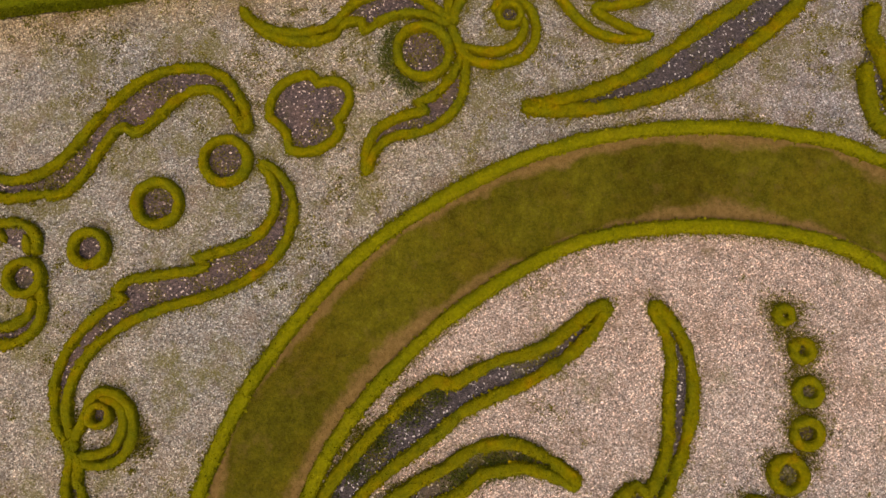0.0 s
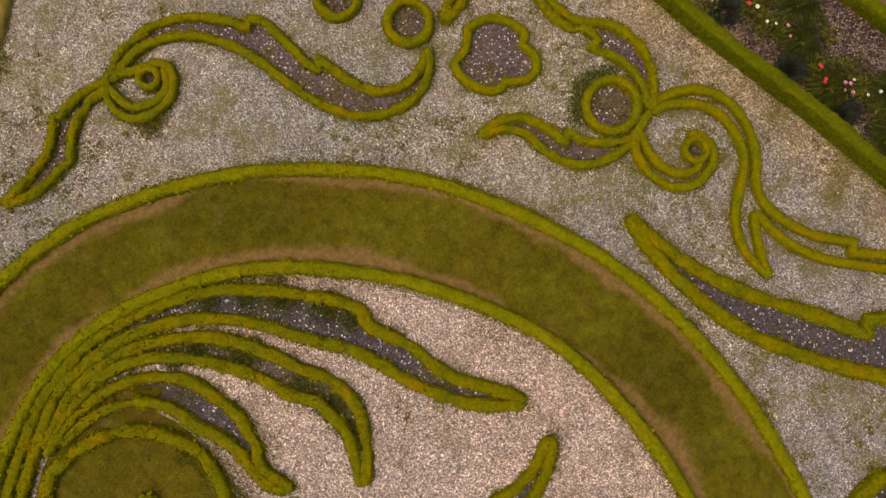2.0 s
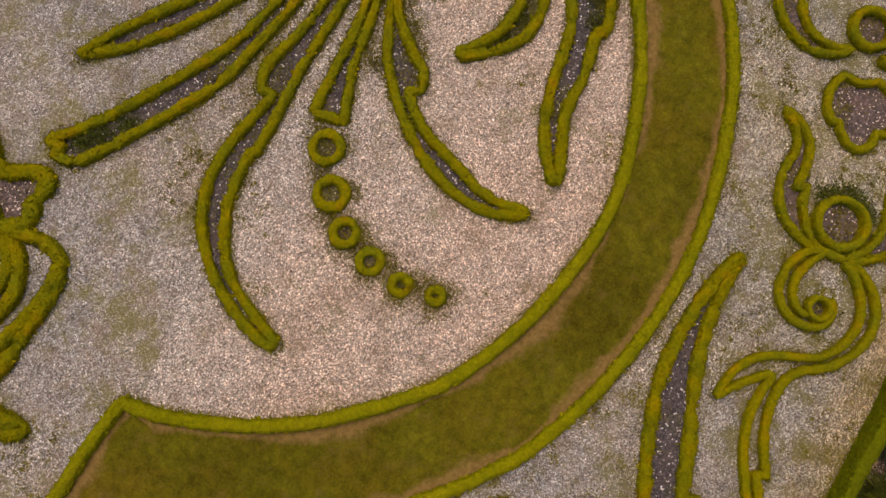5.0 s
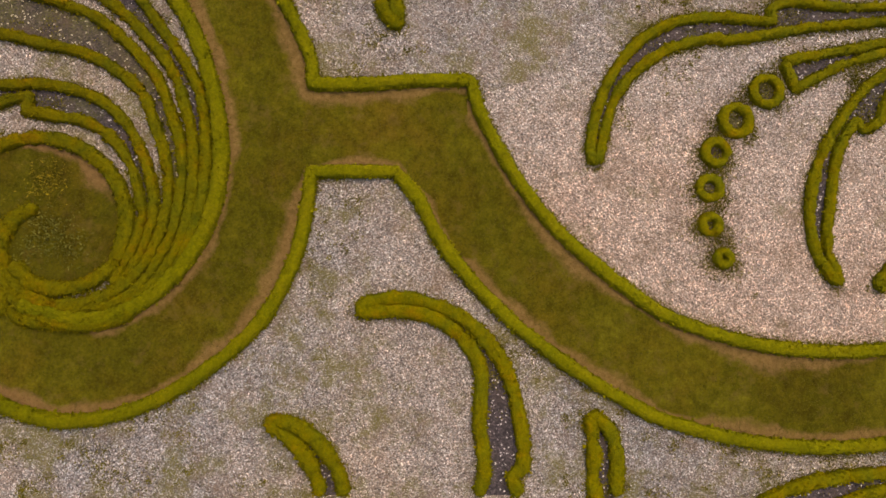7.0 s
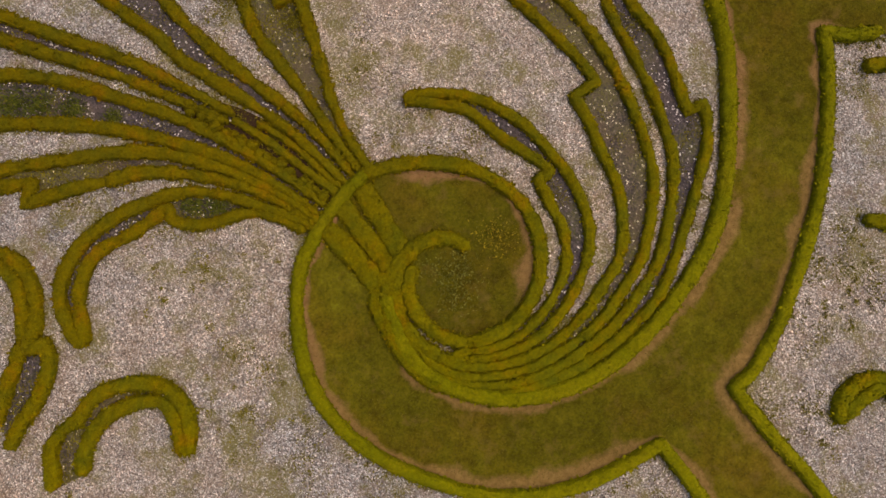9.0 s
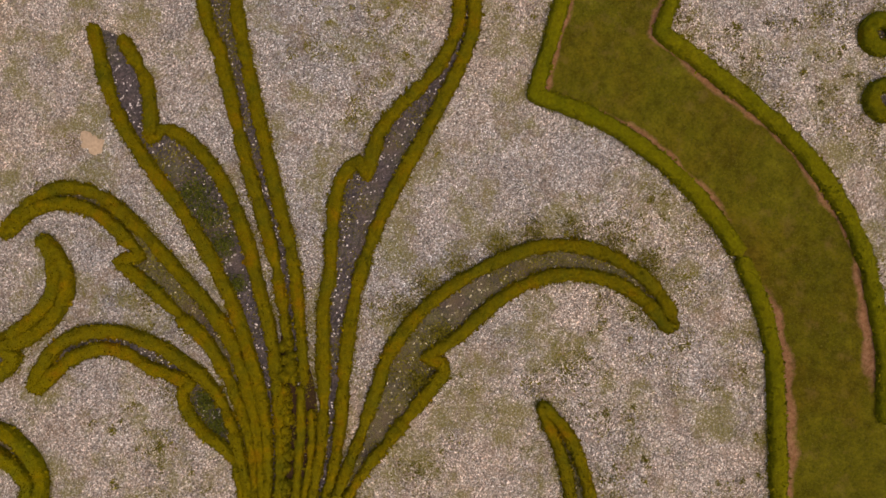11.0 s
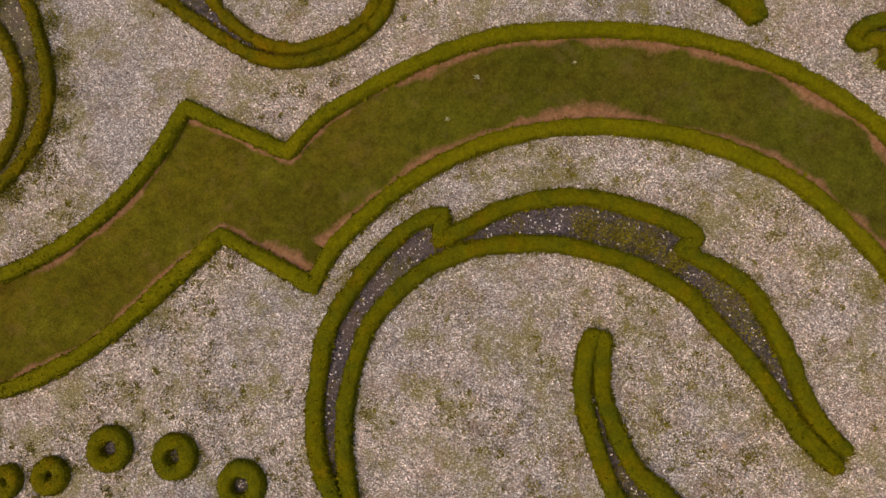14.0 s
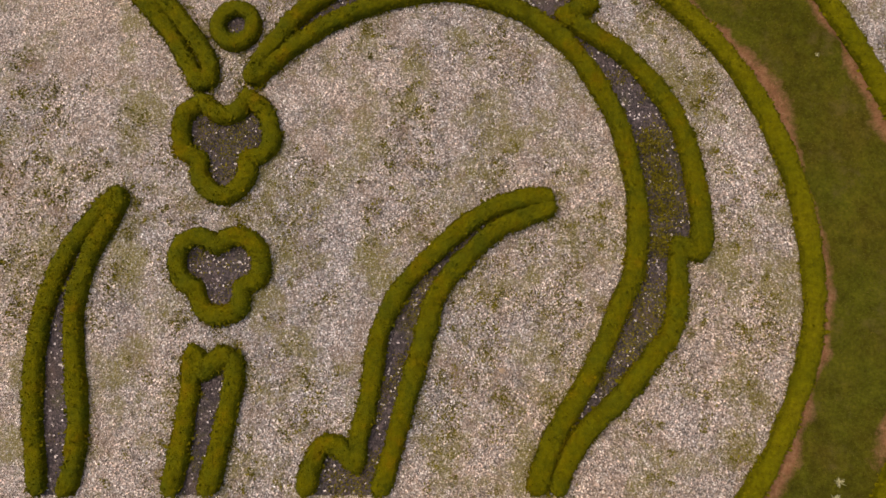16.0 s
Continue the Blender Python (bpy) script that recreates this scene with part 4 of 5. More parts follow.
leaf_bed("box_hedge", [(29.37, 3.89), (29.71, 4.04), (29.99, 4.23), (30.66, 4.80), (31.25, 5.36), (31.73, 5.94), (32.02, 6.51), (32.21, 7.47), (32.24, 8.43), (32.10, 9.19), (31.75, 9.87), (31.29, 10.33), (30.83, 10.50), (30.17, 10.54), (29.71, 10.49)],
         [(29.55, 4.12), (29.72, 4.27), (30.35, 4.74), (30.72, 5.29), (30.88, 6.03), (31.10, 6.58), (31.50, 6.99), (31.81, 6.94, 1), (31.75, 7.47), (31.67, 8.05), (31.70, 8.72), (31.58, 9.29), (31.28, 9.68), (30.80, 10.04), (30.26, 10.24), (29.71, 10.42)], 0.31, 0.25, (0.62, 1))
leaf_bed("box_hedge", [(33.34, 12.21), (33.00, 11.67), (32.70, 11.44), (32.29, 11.24), (31.73, 11.23), (31.07, 11.46), (30.51, 11.84), (29.94, 12.40), (29.37, 12.96), (29.01, 13.26)],
         [(33.34, 12.21), (32.91, 11.30), (32.37, 10.92), (31.72, 10.89), (31.15, 11.08), (30.67, 11.39), (30.30, 11.72, 1), (30.29, 11.29, 1), (29.91, 11.34), (29.47, 11.65), (29.02, 12.22), (28.69, 12.85), (28.35, 13.25)], 0.335, 0.29)
leaf_bed("box_hedge", [(26.89, 12.76), (27.39, 12.56), (27.77, 12.38), (28.13, 11.91, 1), (28.14, 11.43, 1), (28.43, 10.85), (28.43, 10.29), (27.99, 9.33), (27.56, 9.04), (26.99, 8.98), (26.46, 9.15), (26.05, 9.46)],
         [(26.87, 11.99), (27.34, 11.67), (27.74, 11.12), (27.88, 10.47), (27.61, 9.53), (27.27, 9.31), (26.78, 9.33), (26.08, 9.52)], 0.335, 0.29, material=WEEDY_BED)
leaf_bed("box_hedge", [(52.90, -3.48), (51.96, -3.12), (51.17, -2.71), (50.54, -2.20), (50.02, -1.55), (49.56, -0.78), (49.19, -0.00), (49.07, 0.63), (49.03, 1.49), (49.06, 2.42), (49.23, 3.23), (49.45, 3.77), (49.76, 4.15, 1), (50.10, 3.56, 1), (50.39, 4.10), (50.88, 5.07), (51.46, 5.78), (52.16, 6.38), (52.85, 6.75), (53.56, 6.99), (54.36, 7.22), (54.98, 7.29), (55.17, 7.25, 1), (55.06, 6.82, 1), (55.73, 6.88), (56.51, 6.96), (57.16, 6.83), (57.36, 6.68), (58.02, 6.33), (58.63, 5.95), (59.12, 5.58), (59.64, 5.27), (60.12, 5.11), (60.69, 5.02)],
         [(52.93, -3.44), (52.25, -2.90), (51.58, -2.33), (51.04, -1.71), (50.48, -0.83), (50.12, 0.09), (49.92, 0.87), (49.96, 1.73), (50.15, 2.54), (50.51, 3.31), (50.90, 3.87), (51.43, 4.39), (52.03, 4.85), (52.68, 5.25), (53.34, 5.53), (54.24, 5.82), (55.06, 5.94), (55.83, 5.97), (56.02, 5.93), (56.70, 5.74), (57.29, 5.61), (57.87, 5.45), (58.47, 5.24), (59.06, 5.00), (59.74, 4.76), (60.35, 4.66), (60.77, 4.61)], 0.39, 0.31)
leaf_bed("box_hedge", [(54.51, 4.03), (54.51, 3.70), (54.72, 3.13), (55.17, 2.44), (56.95, 1.11), (57.68, 0.86), (58.26, 0.77), (58.98, 0.80), (59.70, 0.82), (60.26, 0.78), (60.91, 0.83, 1), (60.57, 0.39, 1), (60.63, 0.04), (61.06, -0.09), (61.71, -0.13)],
         [(54.58, 4.00), (54.73, 3.91), (55.09, 3.34), (55.41, 2.88), (56.98, 1.87), (57.75, 1.77), (58.49, 1.70), (59.23, 1.63), (60.03, 1.56), (60.66, 1.51), (61.40, 1.42)], 0.39, 0.31)
patch("slate_bed", hedge("box_hedge", "leaf", [(53.52, -4.45, 1), (53.78, -4.01), (53.77, -3.70), (53.56, -3.47), (53.26, -3.40, 1), (53.48, -2.98), (53.86, -2.70), (54.29, -2.56), (54.59, -2.72, 1), (54.74, -3.05, 1), (55.09, -2.96), (55.44, -3.09), (55.68, -3.36), (55.63, -3.70), (55.35, -4.03), (54.92, -4.14, 1), (54.81, -4.58, 1), (54.37, -4.74), (53.95, -4.76)], 0.39, 0.31, True, label="closed box hedge clipped into a trefoil outline"), SLATE, 0.012, "brown chippings inside a trefoil of box hedge", "flower bed")
patch("slate_bed", hedge("box_hedge", "leaf", [(57.28, -4.10), (56.93, -4.04), (56.70, -3.71), (56.83, -3.24, 1), (56.55, -2.89), (56.63, -2.46), (56.95, -2.19), (57.39, -2.16), (57.63, -2.47, 1), (58.13, -2.44), (58.34, -2.78), (58.33, -3.17), (57.86, -3.51, 1), (57.70, -3.90)], 0.39, 0.31, True, label="closed box hedge clipped into a trefoil outline"), SLATE, 0.012, "brown chippings inside a trefoil of box hedge", "flower bed")
leaf_bed("box_hedge", [(62.27, -2.99), (61.53, -2.98), (60.67, -3.03), (59.87, -3.10), (59.24, -3.22, 1), (59.62, -2.83, 1), (59.30, -2.64), (59.06, -2.31, 1)],
         [(62.11, -2.19), (61.53, -2.17), (60.90, -2.15), (60.26, -2.15), (59.62, -2.17), (59.06, -2.31, 1)], 0.39, 0.31)
leaf_bed("box_hedge", [(55.92, -5.77), (56.63, -6.21), (57.04, -6.45), (57.74, -6.70), (58.46, -6.82), (59.15, -6.83), (59.89, -6.75), (60.61, -6.59), (61.31, -6.40), (62.06, -6.11), (62.83, -5.83)],
         [(56.01, -5.74), (56.75, -5.92), (57.47, -6.12), (58.26, -6.19), (58.85, -6.14), (59.57, -5.95), (60.28, -5.70), (60.97, -5.44), (61.66, -5.28), (62.28, -5.22), (62.72, -5.25)], 0.39, 0.31)
leaf_bed("box_hedge", [(49.71, -8.66), (49.92, -8.35), (49.52, -8.04, 1), (49.84, -7.85), (50.38, -7.30), (50.70, -6.84), (51.05, -6.17), (51.63, -5.44), (52.26, -4.76), (52.68, -4.45), (53.24, -4.43)],
         [(50.65, -7.93), (50.89, -7.18), (51.23, -6.52), (51.81, -5.80), (52.44, -5.22), (53.27, -4.47)], 0.39, 0.31)
leaf_bed("box_hedge", [(49.10, 11.16), (50.15, 11.71), (50.82, 12.13), (51.66, 12.78), (52.28, 12.94), (52.86, 12.89), (53.40, 12.76)],
         [(49.24, 11.90), (50.23, 12.41), (51.54, 13.26), (52.01, 13.37), (52.55, 13.30), (53.03, 13.10), (53.41, 12.79)], 0.39, 0.31)
leaf_bed("box_hedge", [(55.6, 13.46), (55.52, 13.83), (55.63, 14.2), (55.98, 14.53), (56.5, 14.66), (57.0, 14.35), (57.2, 13.75)],
         [(55.6, 13.46), (55.79, 13.69), (55.97, 13.95), (56.2, 14.02), (56.42, 13.8), (56.55, 13.4)], 0.33, 0.29)
hedge("box_hedge", "leaf", [(33.08, 4.40), (32.27, 3.95), (31.25, 3.50), (29.93, 2.91)], 0.2, 0.19)
bush_row([(33.87, 5.21), (32.98, 4.71), (32.20, 4.31), (31.25, 3.84), (29.88, 3.23)])
hedge("box_hedge", "leaf", [(32.69, 3.88), (31.77, 3.39), (30.11, 2.81)], 0.17, 0.18)
bush_row([(2.38, -8.72), (2.74, -8.39), (3.02, -8.1)])
bush_row([(2.44, -8.96), (2.88, -8.84), (3.26, -8.59)])
bush_row([(2.27, -9.88), (2.69, -9.9), (3.42, -9.98)])
hedge("box_hedge", "leaf", [(2.17, -10.44), (3.07, -10.45), (4.02, -10.48)], 0.42, 0.26, label="broad short band of box in the spiral's fan")
# broad bands of box that run into the spiral's solid core
for band, broad in (([(29.84, 2.33), (28.89, 2.29), (27.84, 2.25)], 0.54), ([(29.70, 3.02), (28.73, 2.87), (27.66, 2.70)], 0.50), ([(29.40, 3.66), (28.56, 3.42), (27.40, 3.16)], 0.52)):
    hedge("box_hedge", "leaf", band, broad, 0.25, ends=False, label="broad dense band of box in the spiral's core")
hedge("box_hedge", "leaf", [(27.07, 0.66), (27.50, 0.93), (27.72, 1.28), (27.80, 1.82), (27.66, 2.30), (27.35, 2.70), (26.86, 2.98), (26.25, 3.10), (25.62, 3.04), (25.00, 2.66)], 0.52, 0.26, taper=(0.6, 0.7), label="thick hooked box hedge at the spiral's core")
hedge("box_hedge", "leaf", [(27.60, 2.90), (27.20, 3.34), (26.60, 3.50), (25.90, 3.42), (25.30, 3.10)], 0.4, 0.25, label="thick hooked box hedge at the spiral's core")
hedge("box_hedge", "leaf", [(2.25, -9.59), (3.02, -9.24), (3.64, -8.96)], 0.21, 0.22, label="thin ragged strip of box in the spiral's fan")
hedge("box_hedge", "leaf", [(2.37, -9.89), (2.98, -9.75), (3.50, -9.69)], 0.21, 0.22, label="thin ragged strip of box in the spiral's fan")
hedge("box_hedge", "leaf", [(2.00, -8.98), (2.77, -8.74), (3.41, -8.55)], 0.21, 0.22, label="thin ragged strip of box in the spiral's fan")
hedge("box_hedge", "leaf", [(1.56, -8.81), (2.02, -8.31), (2.45, -7.86), (2.81, -7.40)], 0.21, 0.22, label="thin ragged strip of box in the spiral's fan")
hedge("box_hedge", "leaf", [(2.17, -8.41), (2.81, -8.17), (3.16, -8.02)], 0.21, 0.22, label="thin ragged strip of box in the spiral's fan")
hedge("box_hedge", "leaf", [(23.58, -11.22), (22.96, -10.76), (22.36, -10.57), (21.83, -10.79), (21.61, -11.30), (21.55, -11.71), (21.23, -12.24)], 0.335, 0.29, label="outer side of a hooked box hedge leaf")
hedge("box_hedge", "leaf", [(23.28, -11.54), (22.74, -11.12), (22.31, -11.01), (22.03, -11.08)], 0.335, 0.29, label="inner side of a hooked box hedge leaf")
hedge("box_hedge", "leaf", [(26.17, -10.93), (25.82, -11.62), (25.22, -12.15)], 0.335, 0.29, label="bent tip of a box hedge on gravel")
ring("box_hedge", -10.12, 0.76, 0.41, 0.225, material=BROWN_CHIPS)
ring("box_hedge", -11.29, 0.39, 0.35, 0.225, material=BROWN_CHIPS)
ring("box_hedge", -8.56, 1.49, 0.42, 0.225, material=BROWN_CHIPS)
ring("box_hedge", -6.91, 2.63, 0.54, 0.225, material=BROWN_CHIPS)
ring("box_hedge", -5.24, 3.73, 0.56, 0.225, material=BROWN_CHIPS)
ring("box_hedge", -8.11, -2.60, 0.25, 0.17, material=BROWN_CHIPS)
ring("box_hedge", -0.22, 6.63, 0.68, 0.225, material=BROWN_CHIPS)
ring("box_hedge", 2.04, 7.64, 0.29, 0.17)
ring("box_hedge", 7.99, -5.11, 0.39, 0.235, 0.24, WEEDY_BED, ragged=1.0)
ring("box_hedge", 8.81, -4.14, 0.39, 0.235, 0.24, WEEDY_BED, ragged=1.0)
ring("box_hedge", 9.33, -3.14, 0.32, 0.235, 0.24, WEEDY_BED, ragged=1.0)
ring("box_hedge", 9.43, -2.11, 0.29, 0.235, 0.24, WEEDY_BED, ragged=1.0)
ring("box_hedge", 9.33, -1.09, 0.23, 0.235, 0.24, WEEDY_BED, ragged=1.0)
ring("box_hedge", 8.91, -0.20, 0.18, 0.2, 0.24, WEEDY_BED, ragged=1.0)
ring("box_hedge", 15.68, -10.56, 0.55, 0.38)
ring("box_hedge", 44.80, -7.68, 0.24, 0.33)
ring("box_hedge", 45.65, -6.88, 0.28, 0.34)
ring("box_hedge", 46.46, -5.46, 0.38, 0.36)
ring("box_hedge", 47.92, -4.60, 0.37, 0.36)
ring("box_hedge", 49.69, -4.12, 0.40, 0.36)
ring("box_hedge", 51.55, -4.08, 0.44, 0.35)

# ---------------------------------------------------------------- grass paths and bare earth along their hedges
SIDE_PASSAGE = [(38.6, -9.6), (36.9, -11.4), (33.0, -11.6), (29.5, -13.0), (27.2, -14.6), (25.4, -13.4), (26.73, -11.81)]
EAST_TURN = [(62.0, 10.1), (64.0, 8.3), (65.5, 5.5), (66.2, 2.0), (64.3, 2.0), (63.6, 4.4), (62.6, 6.4)]
LAWN_OUTLINE = (list(EDGE_OUTER_WEST) + list(HUBB_IN[::-1]) + list(EDGE_RING_MID[::-1]) + list(EDGE_MID_LEFT)
                + EAST_TURN + list(EDGE_MID_RIGHT[::-1]) + SIDE_PASSAGE + list(EDGE_INNER_WEST[::-1]))


def thin_out(line, gap=0.3):
    out = [np.array(line[0])]
    for p in line[1:]:
        if np.linalg.norm(np.array(p) - out[-1]) > gap:
            out.append(np.array(p))
    return out


def inside(outline, p):
    """Which of the points p lie inside an outline."""
    q = np.array(outline)
    x0, y0 = q[:, 0], q[:, 1]
    x1, y1 = np.roll(x0, -1), np.roll(y0, -1)
    hits = np.zeros(len(p), int)
    for a, b, c, d in zip(x0, y0, x1, y1):
        if b != d:
            cross = (b > p[:, 1]) != (d > p[:, 1])
            hits += cross & (p[:, 0] < (c - a) * (p[:, 1] - b) / (d - b) + a)
    return hits % 2 == 1


LAWN_OUTLINE = thin_out(LAWN_OUTLINE)
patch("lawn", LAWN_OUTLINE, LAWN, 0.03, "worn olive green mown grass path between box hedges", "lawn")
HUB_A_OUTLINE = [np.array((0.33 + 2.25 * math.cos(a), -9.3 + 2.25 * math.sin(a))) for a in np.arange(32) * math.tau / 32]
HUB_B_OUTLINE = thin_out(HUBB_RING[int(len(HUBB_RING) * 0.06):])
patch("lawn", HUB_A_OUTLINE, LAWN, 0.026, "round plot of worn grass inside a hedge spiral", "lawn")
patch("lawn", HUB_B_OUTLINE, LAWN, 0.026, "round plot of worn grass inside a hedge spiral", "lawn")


def earth_strip(line, outline, near=0.1, boost=0.0):
    """A ragged strip of trodden bare earth on the grass beside a hedge."""
    line = np.array(thin_out(line, 0.07))
    tan = np.gradient(line, axis=0)
    tan /= np.maximum(np.linalg.norm(tan, axis=1), 1e-6)[:, None]
    side = np.stack([-tan[:, 1], tan[:, 0]], 1)
    sign = np.where(inside(outline, line + side * 0.45), 1.0, -1.0)
    sign = np.where(np.convolve(sign, np.ones(9) / 9, "same") > 0, 1.0, -1.0)
    runs, start = [], 0
    for i in range(1, len(line) + 1):
        if i == len(line) or sign[i] != sign[start]:
            runs.append((start, i))
            start = i
    for a, b in runs:
        if b - a < 8:
            continue
        v, f, wear = [], [], []
        step = np.diff(np.unwrap(np.arctan2(tan[a:b, 1], tan[a:b, 0])), prepend=0.0)
        bend = np.cumsum(np.abs(step) > 0.25) // 2 % 2
        rows = (near, 0.2, 0.32, 0.46, 0.62, 0.85, 1.1)
        for i in range(a, b):
            x, y = line[i]
            w = 0.4 * max(0.0, 0.85 + 0.8 * noise.noise((x * 0.4, y * 0.4, 1.0)) + 0.5 * noise.noise((x * 1.6, y * 1.6, 2.0)))
            if x < 33:
                w = 0.6 * max(0.0, 0.72 + 0.95 * noise.noise((x * 0.34, y * 0.34, 6.0)) + 0.5 * noise.noise((x * 1.3, y * 1.3, 2.0)))
            w = w * (1.35 if x > 46.5 else 0.75 if x > 41 else 1.0) + boost * 0.5
            for u in rows:
                p = line[i] + side[i] * sign[i] * u
                v.append((p[0], p[1], 0.034 + 0.004 * bend[i - a] + 0.003 * (i - a) / (b - a) if u < 1.0 else 0.0305))
                fade = min(1.0, (i - a) / 16, (b - 1 - i) / 16)
                wear.append(max(0.0, min(0.9, 1.25 - (u - 0.1) / max(w, 0.05))) * (1.0 if x > 33 else 0.8) * fade + ((0.27 if x > 20 else 0.24) * fade * (1.1 - u) if x < 46 else 0.0))
        k = len(rows)
        for i in range(b - a - 1):
            f += [(i * k + q, i * k + q + 1, i * k + k + q + 1, i * k + k + q) for q in range(k - 1)]
        ob = mesh_object("earth_strip", v, f, EARTH)
        ob.data.attributes.new("wear", "FLOAT", "POINT").data.foreach_set("value", wear)
        for poly in ob.data.polygons:
            if poly.normal.z < 0:
                poly.flip()
        tagged(ob, "worn grass and reddish bare earth along the hedge foot", "bare earth", kind="structure")


for edge in (EDGE_OUTER_WEST, EDGE_INNER_WEST, EDGE_RING_MID, EDGE_MID_LEFT, EDGE_MID_RIGHT):
    earth_strip(edge, LAWN_OUTLINE)

earth_strip(HUBB_RING[int(len(HUBB_RING) * 0.3):], HUB_B_OUTLINE)
earth_strip(curve_points([(25.65, 4.01), (24.78, 3.73), (24.1, 3.17), (23.46, 2.37), (23.03, 1.36), (22.81, 0.25), (22.78, -0.86), (22.76, -1.87), (22.94, -2.88), (23.28, -3.74), (23.84, -4.7), (24.5, -5.55), (25.47, -6.55)], 0.07), LAWN_OUTLINE, 0.0)
earth_strip(HUBA_RING[int(len(HUBA_RING) * 0.24):int(len(HUBA_RING) * 0.6)], HUB_A_OUTLINE, boost=1.3)
# the eastern ring goes on round its bend
hedge("box_hedge", "edging", [(59.6, 11.36), (61.0, 10.72), (62.4, 9.85), (64.0, 8.3), (65.5, 5.5), (66.2, 2.0)], 0.37, 0.31)
hedge("box_hedge", "edging", [(61.3, 7.86), (62.0, 7.16), (62.8, 6.1), (63.6, 4.4), (64.3, 2.0)], 0.37, 0.31)

# pinker gravel inside the western ring, and the dug soil under the spiral
turn = int(np.argmin([np.linalg.norm(p - np.array((16.3, -4.3))) for p in EDGE_INNER_WEST]))
patch("gravel_panel", thin_out(EDGE_INNER_WEST[:turn], 0.4), PINK_GRAVEL, 0.004, "pale pink gravel inside the oval grass ring", "gravel")
patch("soil_plot", [(34.28, 5.12), (33.31, 4.14), (31.99, 3.17), (30.77, 2.67), (30.02, 2.4), (29.89, 2.98), (30.0, 3.59), (31.5, 4.28), (33.0, 4.98), (33.96, 5.46)], DARK_SOIL, 0.004, "dark soil under the crowded hedge bases", "soil")

WEEDY_SOIL = slate_material("weedy_soil", 1.7, (1.25, 1.0, 0.6), 0.42)
patch("soil_plot", [(1.1, -8.9), (1.55, -8.25), (2.1, -7.6), (2.75, -7.75), (3.3, -8.5), (3.7, -9.4), (3.95, -10.3), (2.2, -10.35), (2.0, -9.4)], WEEDY_SOIL, 0.022, "brown weedy soil between the hedges of the spiral's fan", "soil")

# ---------------------------------------------------------------- boundary hedges and the rose beds behind
BROWN_EARTH = mottled("brown_earth", (0.14, 0.095, 0.055), (0.16, 0.11, 0.065), 5.0, 0.95, 0.1)
NORTH = [(-16.04, 6.5), (-10.94, 7.65), (-8.04, 8.05), (-4.14, 9.1), (-0.34, 9.8), (2.96, 10.6), (6.26, 11.27), (11.96, 12.6), (16.96, 13.6)]
hedge("boundary_hedge", "boundary", NORTH, 0.33, 0.62, density=480)
hedge("boundary_hedge", "boundary", [(-2.17, 9.5), (-2.42, 10.9), (-2.7, 12.4)], 0.52, 0.55, density=480)
hedge("boundary_hedge", "boundary", [(-14.0, 9.4), (-7.0, 11.1), (-3.0, 12.3), (0.4, 13.3), (6.0, 14.6), (15.0, 16.4)], 0.33, 0.5, density=480)
DRY_EDGE = [(-12.92, -3.68), (-10.72, -6.18), (-9.07, -8.28), (-7.24, -11.16), (-5.95, -13.85)]
dry = hedge("dry_edging", "dry", DRY_EDGE, 0.42, 0.26, density=420)
patch("soil_ground", [(-12.95, -3.9), (-10.8, -6.35), (-9.15, -8.45), (-7.35, -11.25), (-6.1, -13.9), (-8.4, -15.0), (-11.4, -10.4), (-15.0, -6.0)], BROWN_EARTH, 0.006, "dark brown soil behind the dry low edging", "bare earth")


MULCH = mulch_material()
patch("rose_bed", [(-2.2, 9.6), (6.3, 11.2), (16.5, 13.4), (15.0, 16.3), (6.0, 14.5), (-2.6, 12.4)], MULCH, 0.03, "reddish brown mulched soil of the rose bed", "flower bed")
patch("rose_bed", [(-13.0, 7.2), (-8.0, 7.9), (-2.4, 9.5), (-2.8, 12.3), (-7.0, 11.0), (-14.0, 9.3)], MULCH, 0.03, "reddish brown mulched soil beside the hedge", "flower bed")
patch("soil_ground", [(-14.5, 9.75), (-7.0, 11.45), (0.4, 13.6), (6.0, 14.95), (15.0, 16.75), (15.0, 26.0), (-14.5, 20.0)], BROWN_EARTH, 0.006, "brown bare ground behind the boundary hedge", "bare earth")
patch("dark_plot", [(-4.5, 9.9), (-3.35, 10.35), (-3.43, 11.2), (-4.3, 11.9), (-5.6, 11.2), (-5.4, 9.9)], DARK_SOIL, 0.05, "dark brown dug soil plot in the mulch", "flower bed")

PLANT_RNG = np.random.default_rng(5)


def blade_mesh(name, base, tip, half, material, parent=None):
    """Narrow blades, each from a base point to a tip."""
    m = len(base)
    way = tip - base
    across = np.cross(way, PLANT_RNG.normal(0, 1, (m, 3)))
    across /= np.maximum(np.linalg.norm(across, axis=1), 1e-6)[:, None]
    half = np.broadcast_to(half, (m,))[:, None]
    mid = base + way * 0.5
    v = np.stack([base, mid + across * half, tip, mid - across * half], 1).reshape(-1, 3)
    return mesh_object(name, v.tolist(), np.arange(m * 4).reshape(-1, 4).tolist(), material, parent, False)


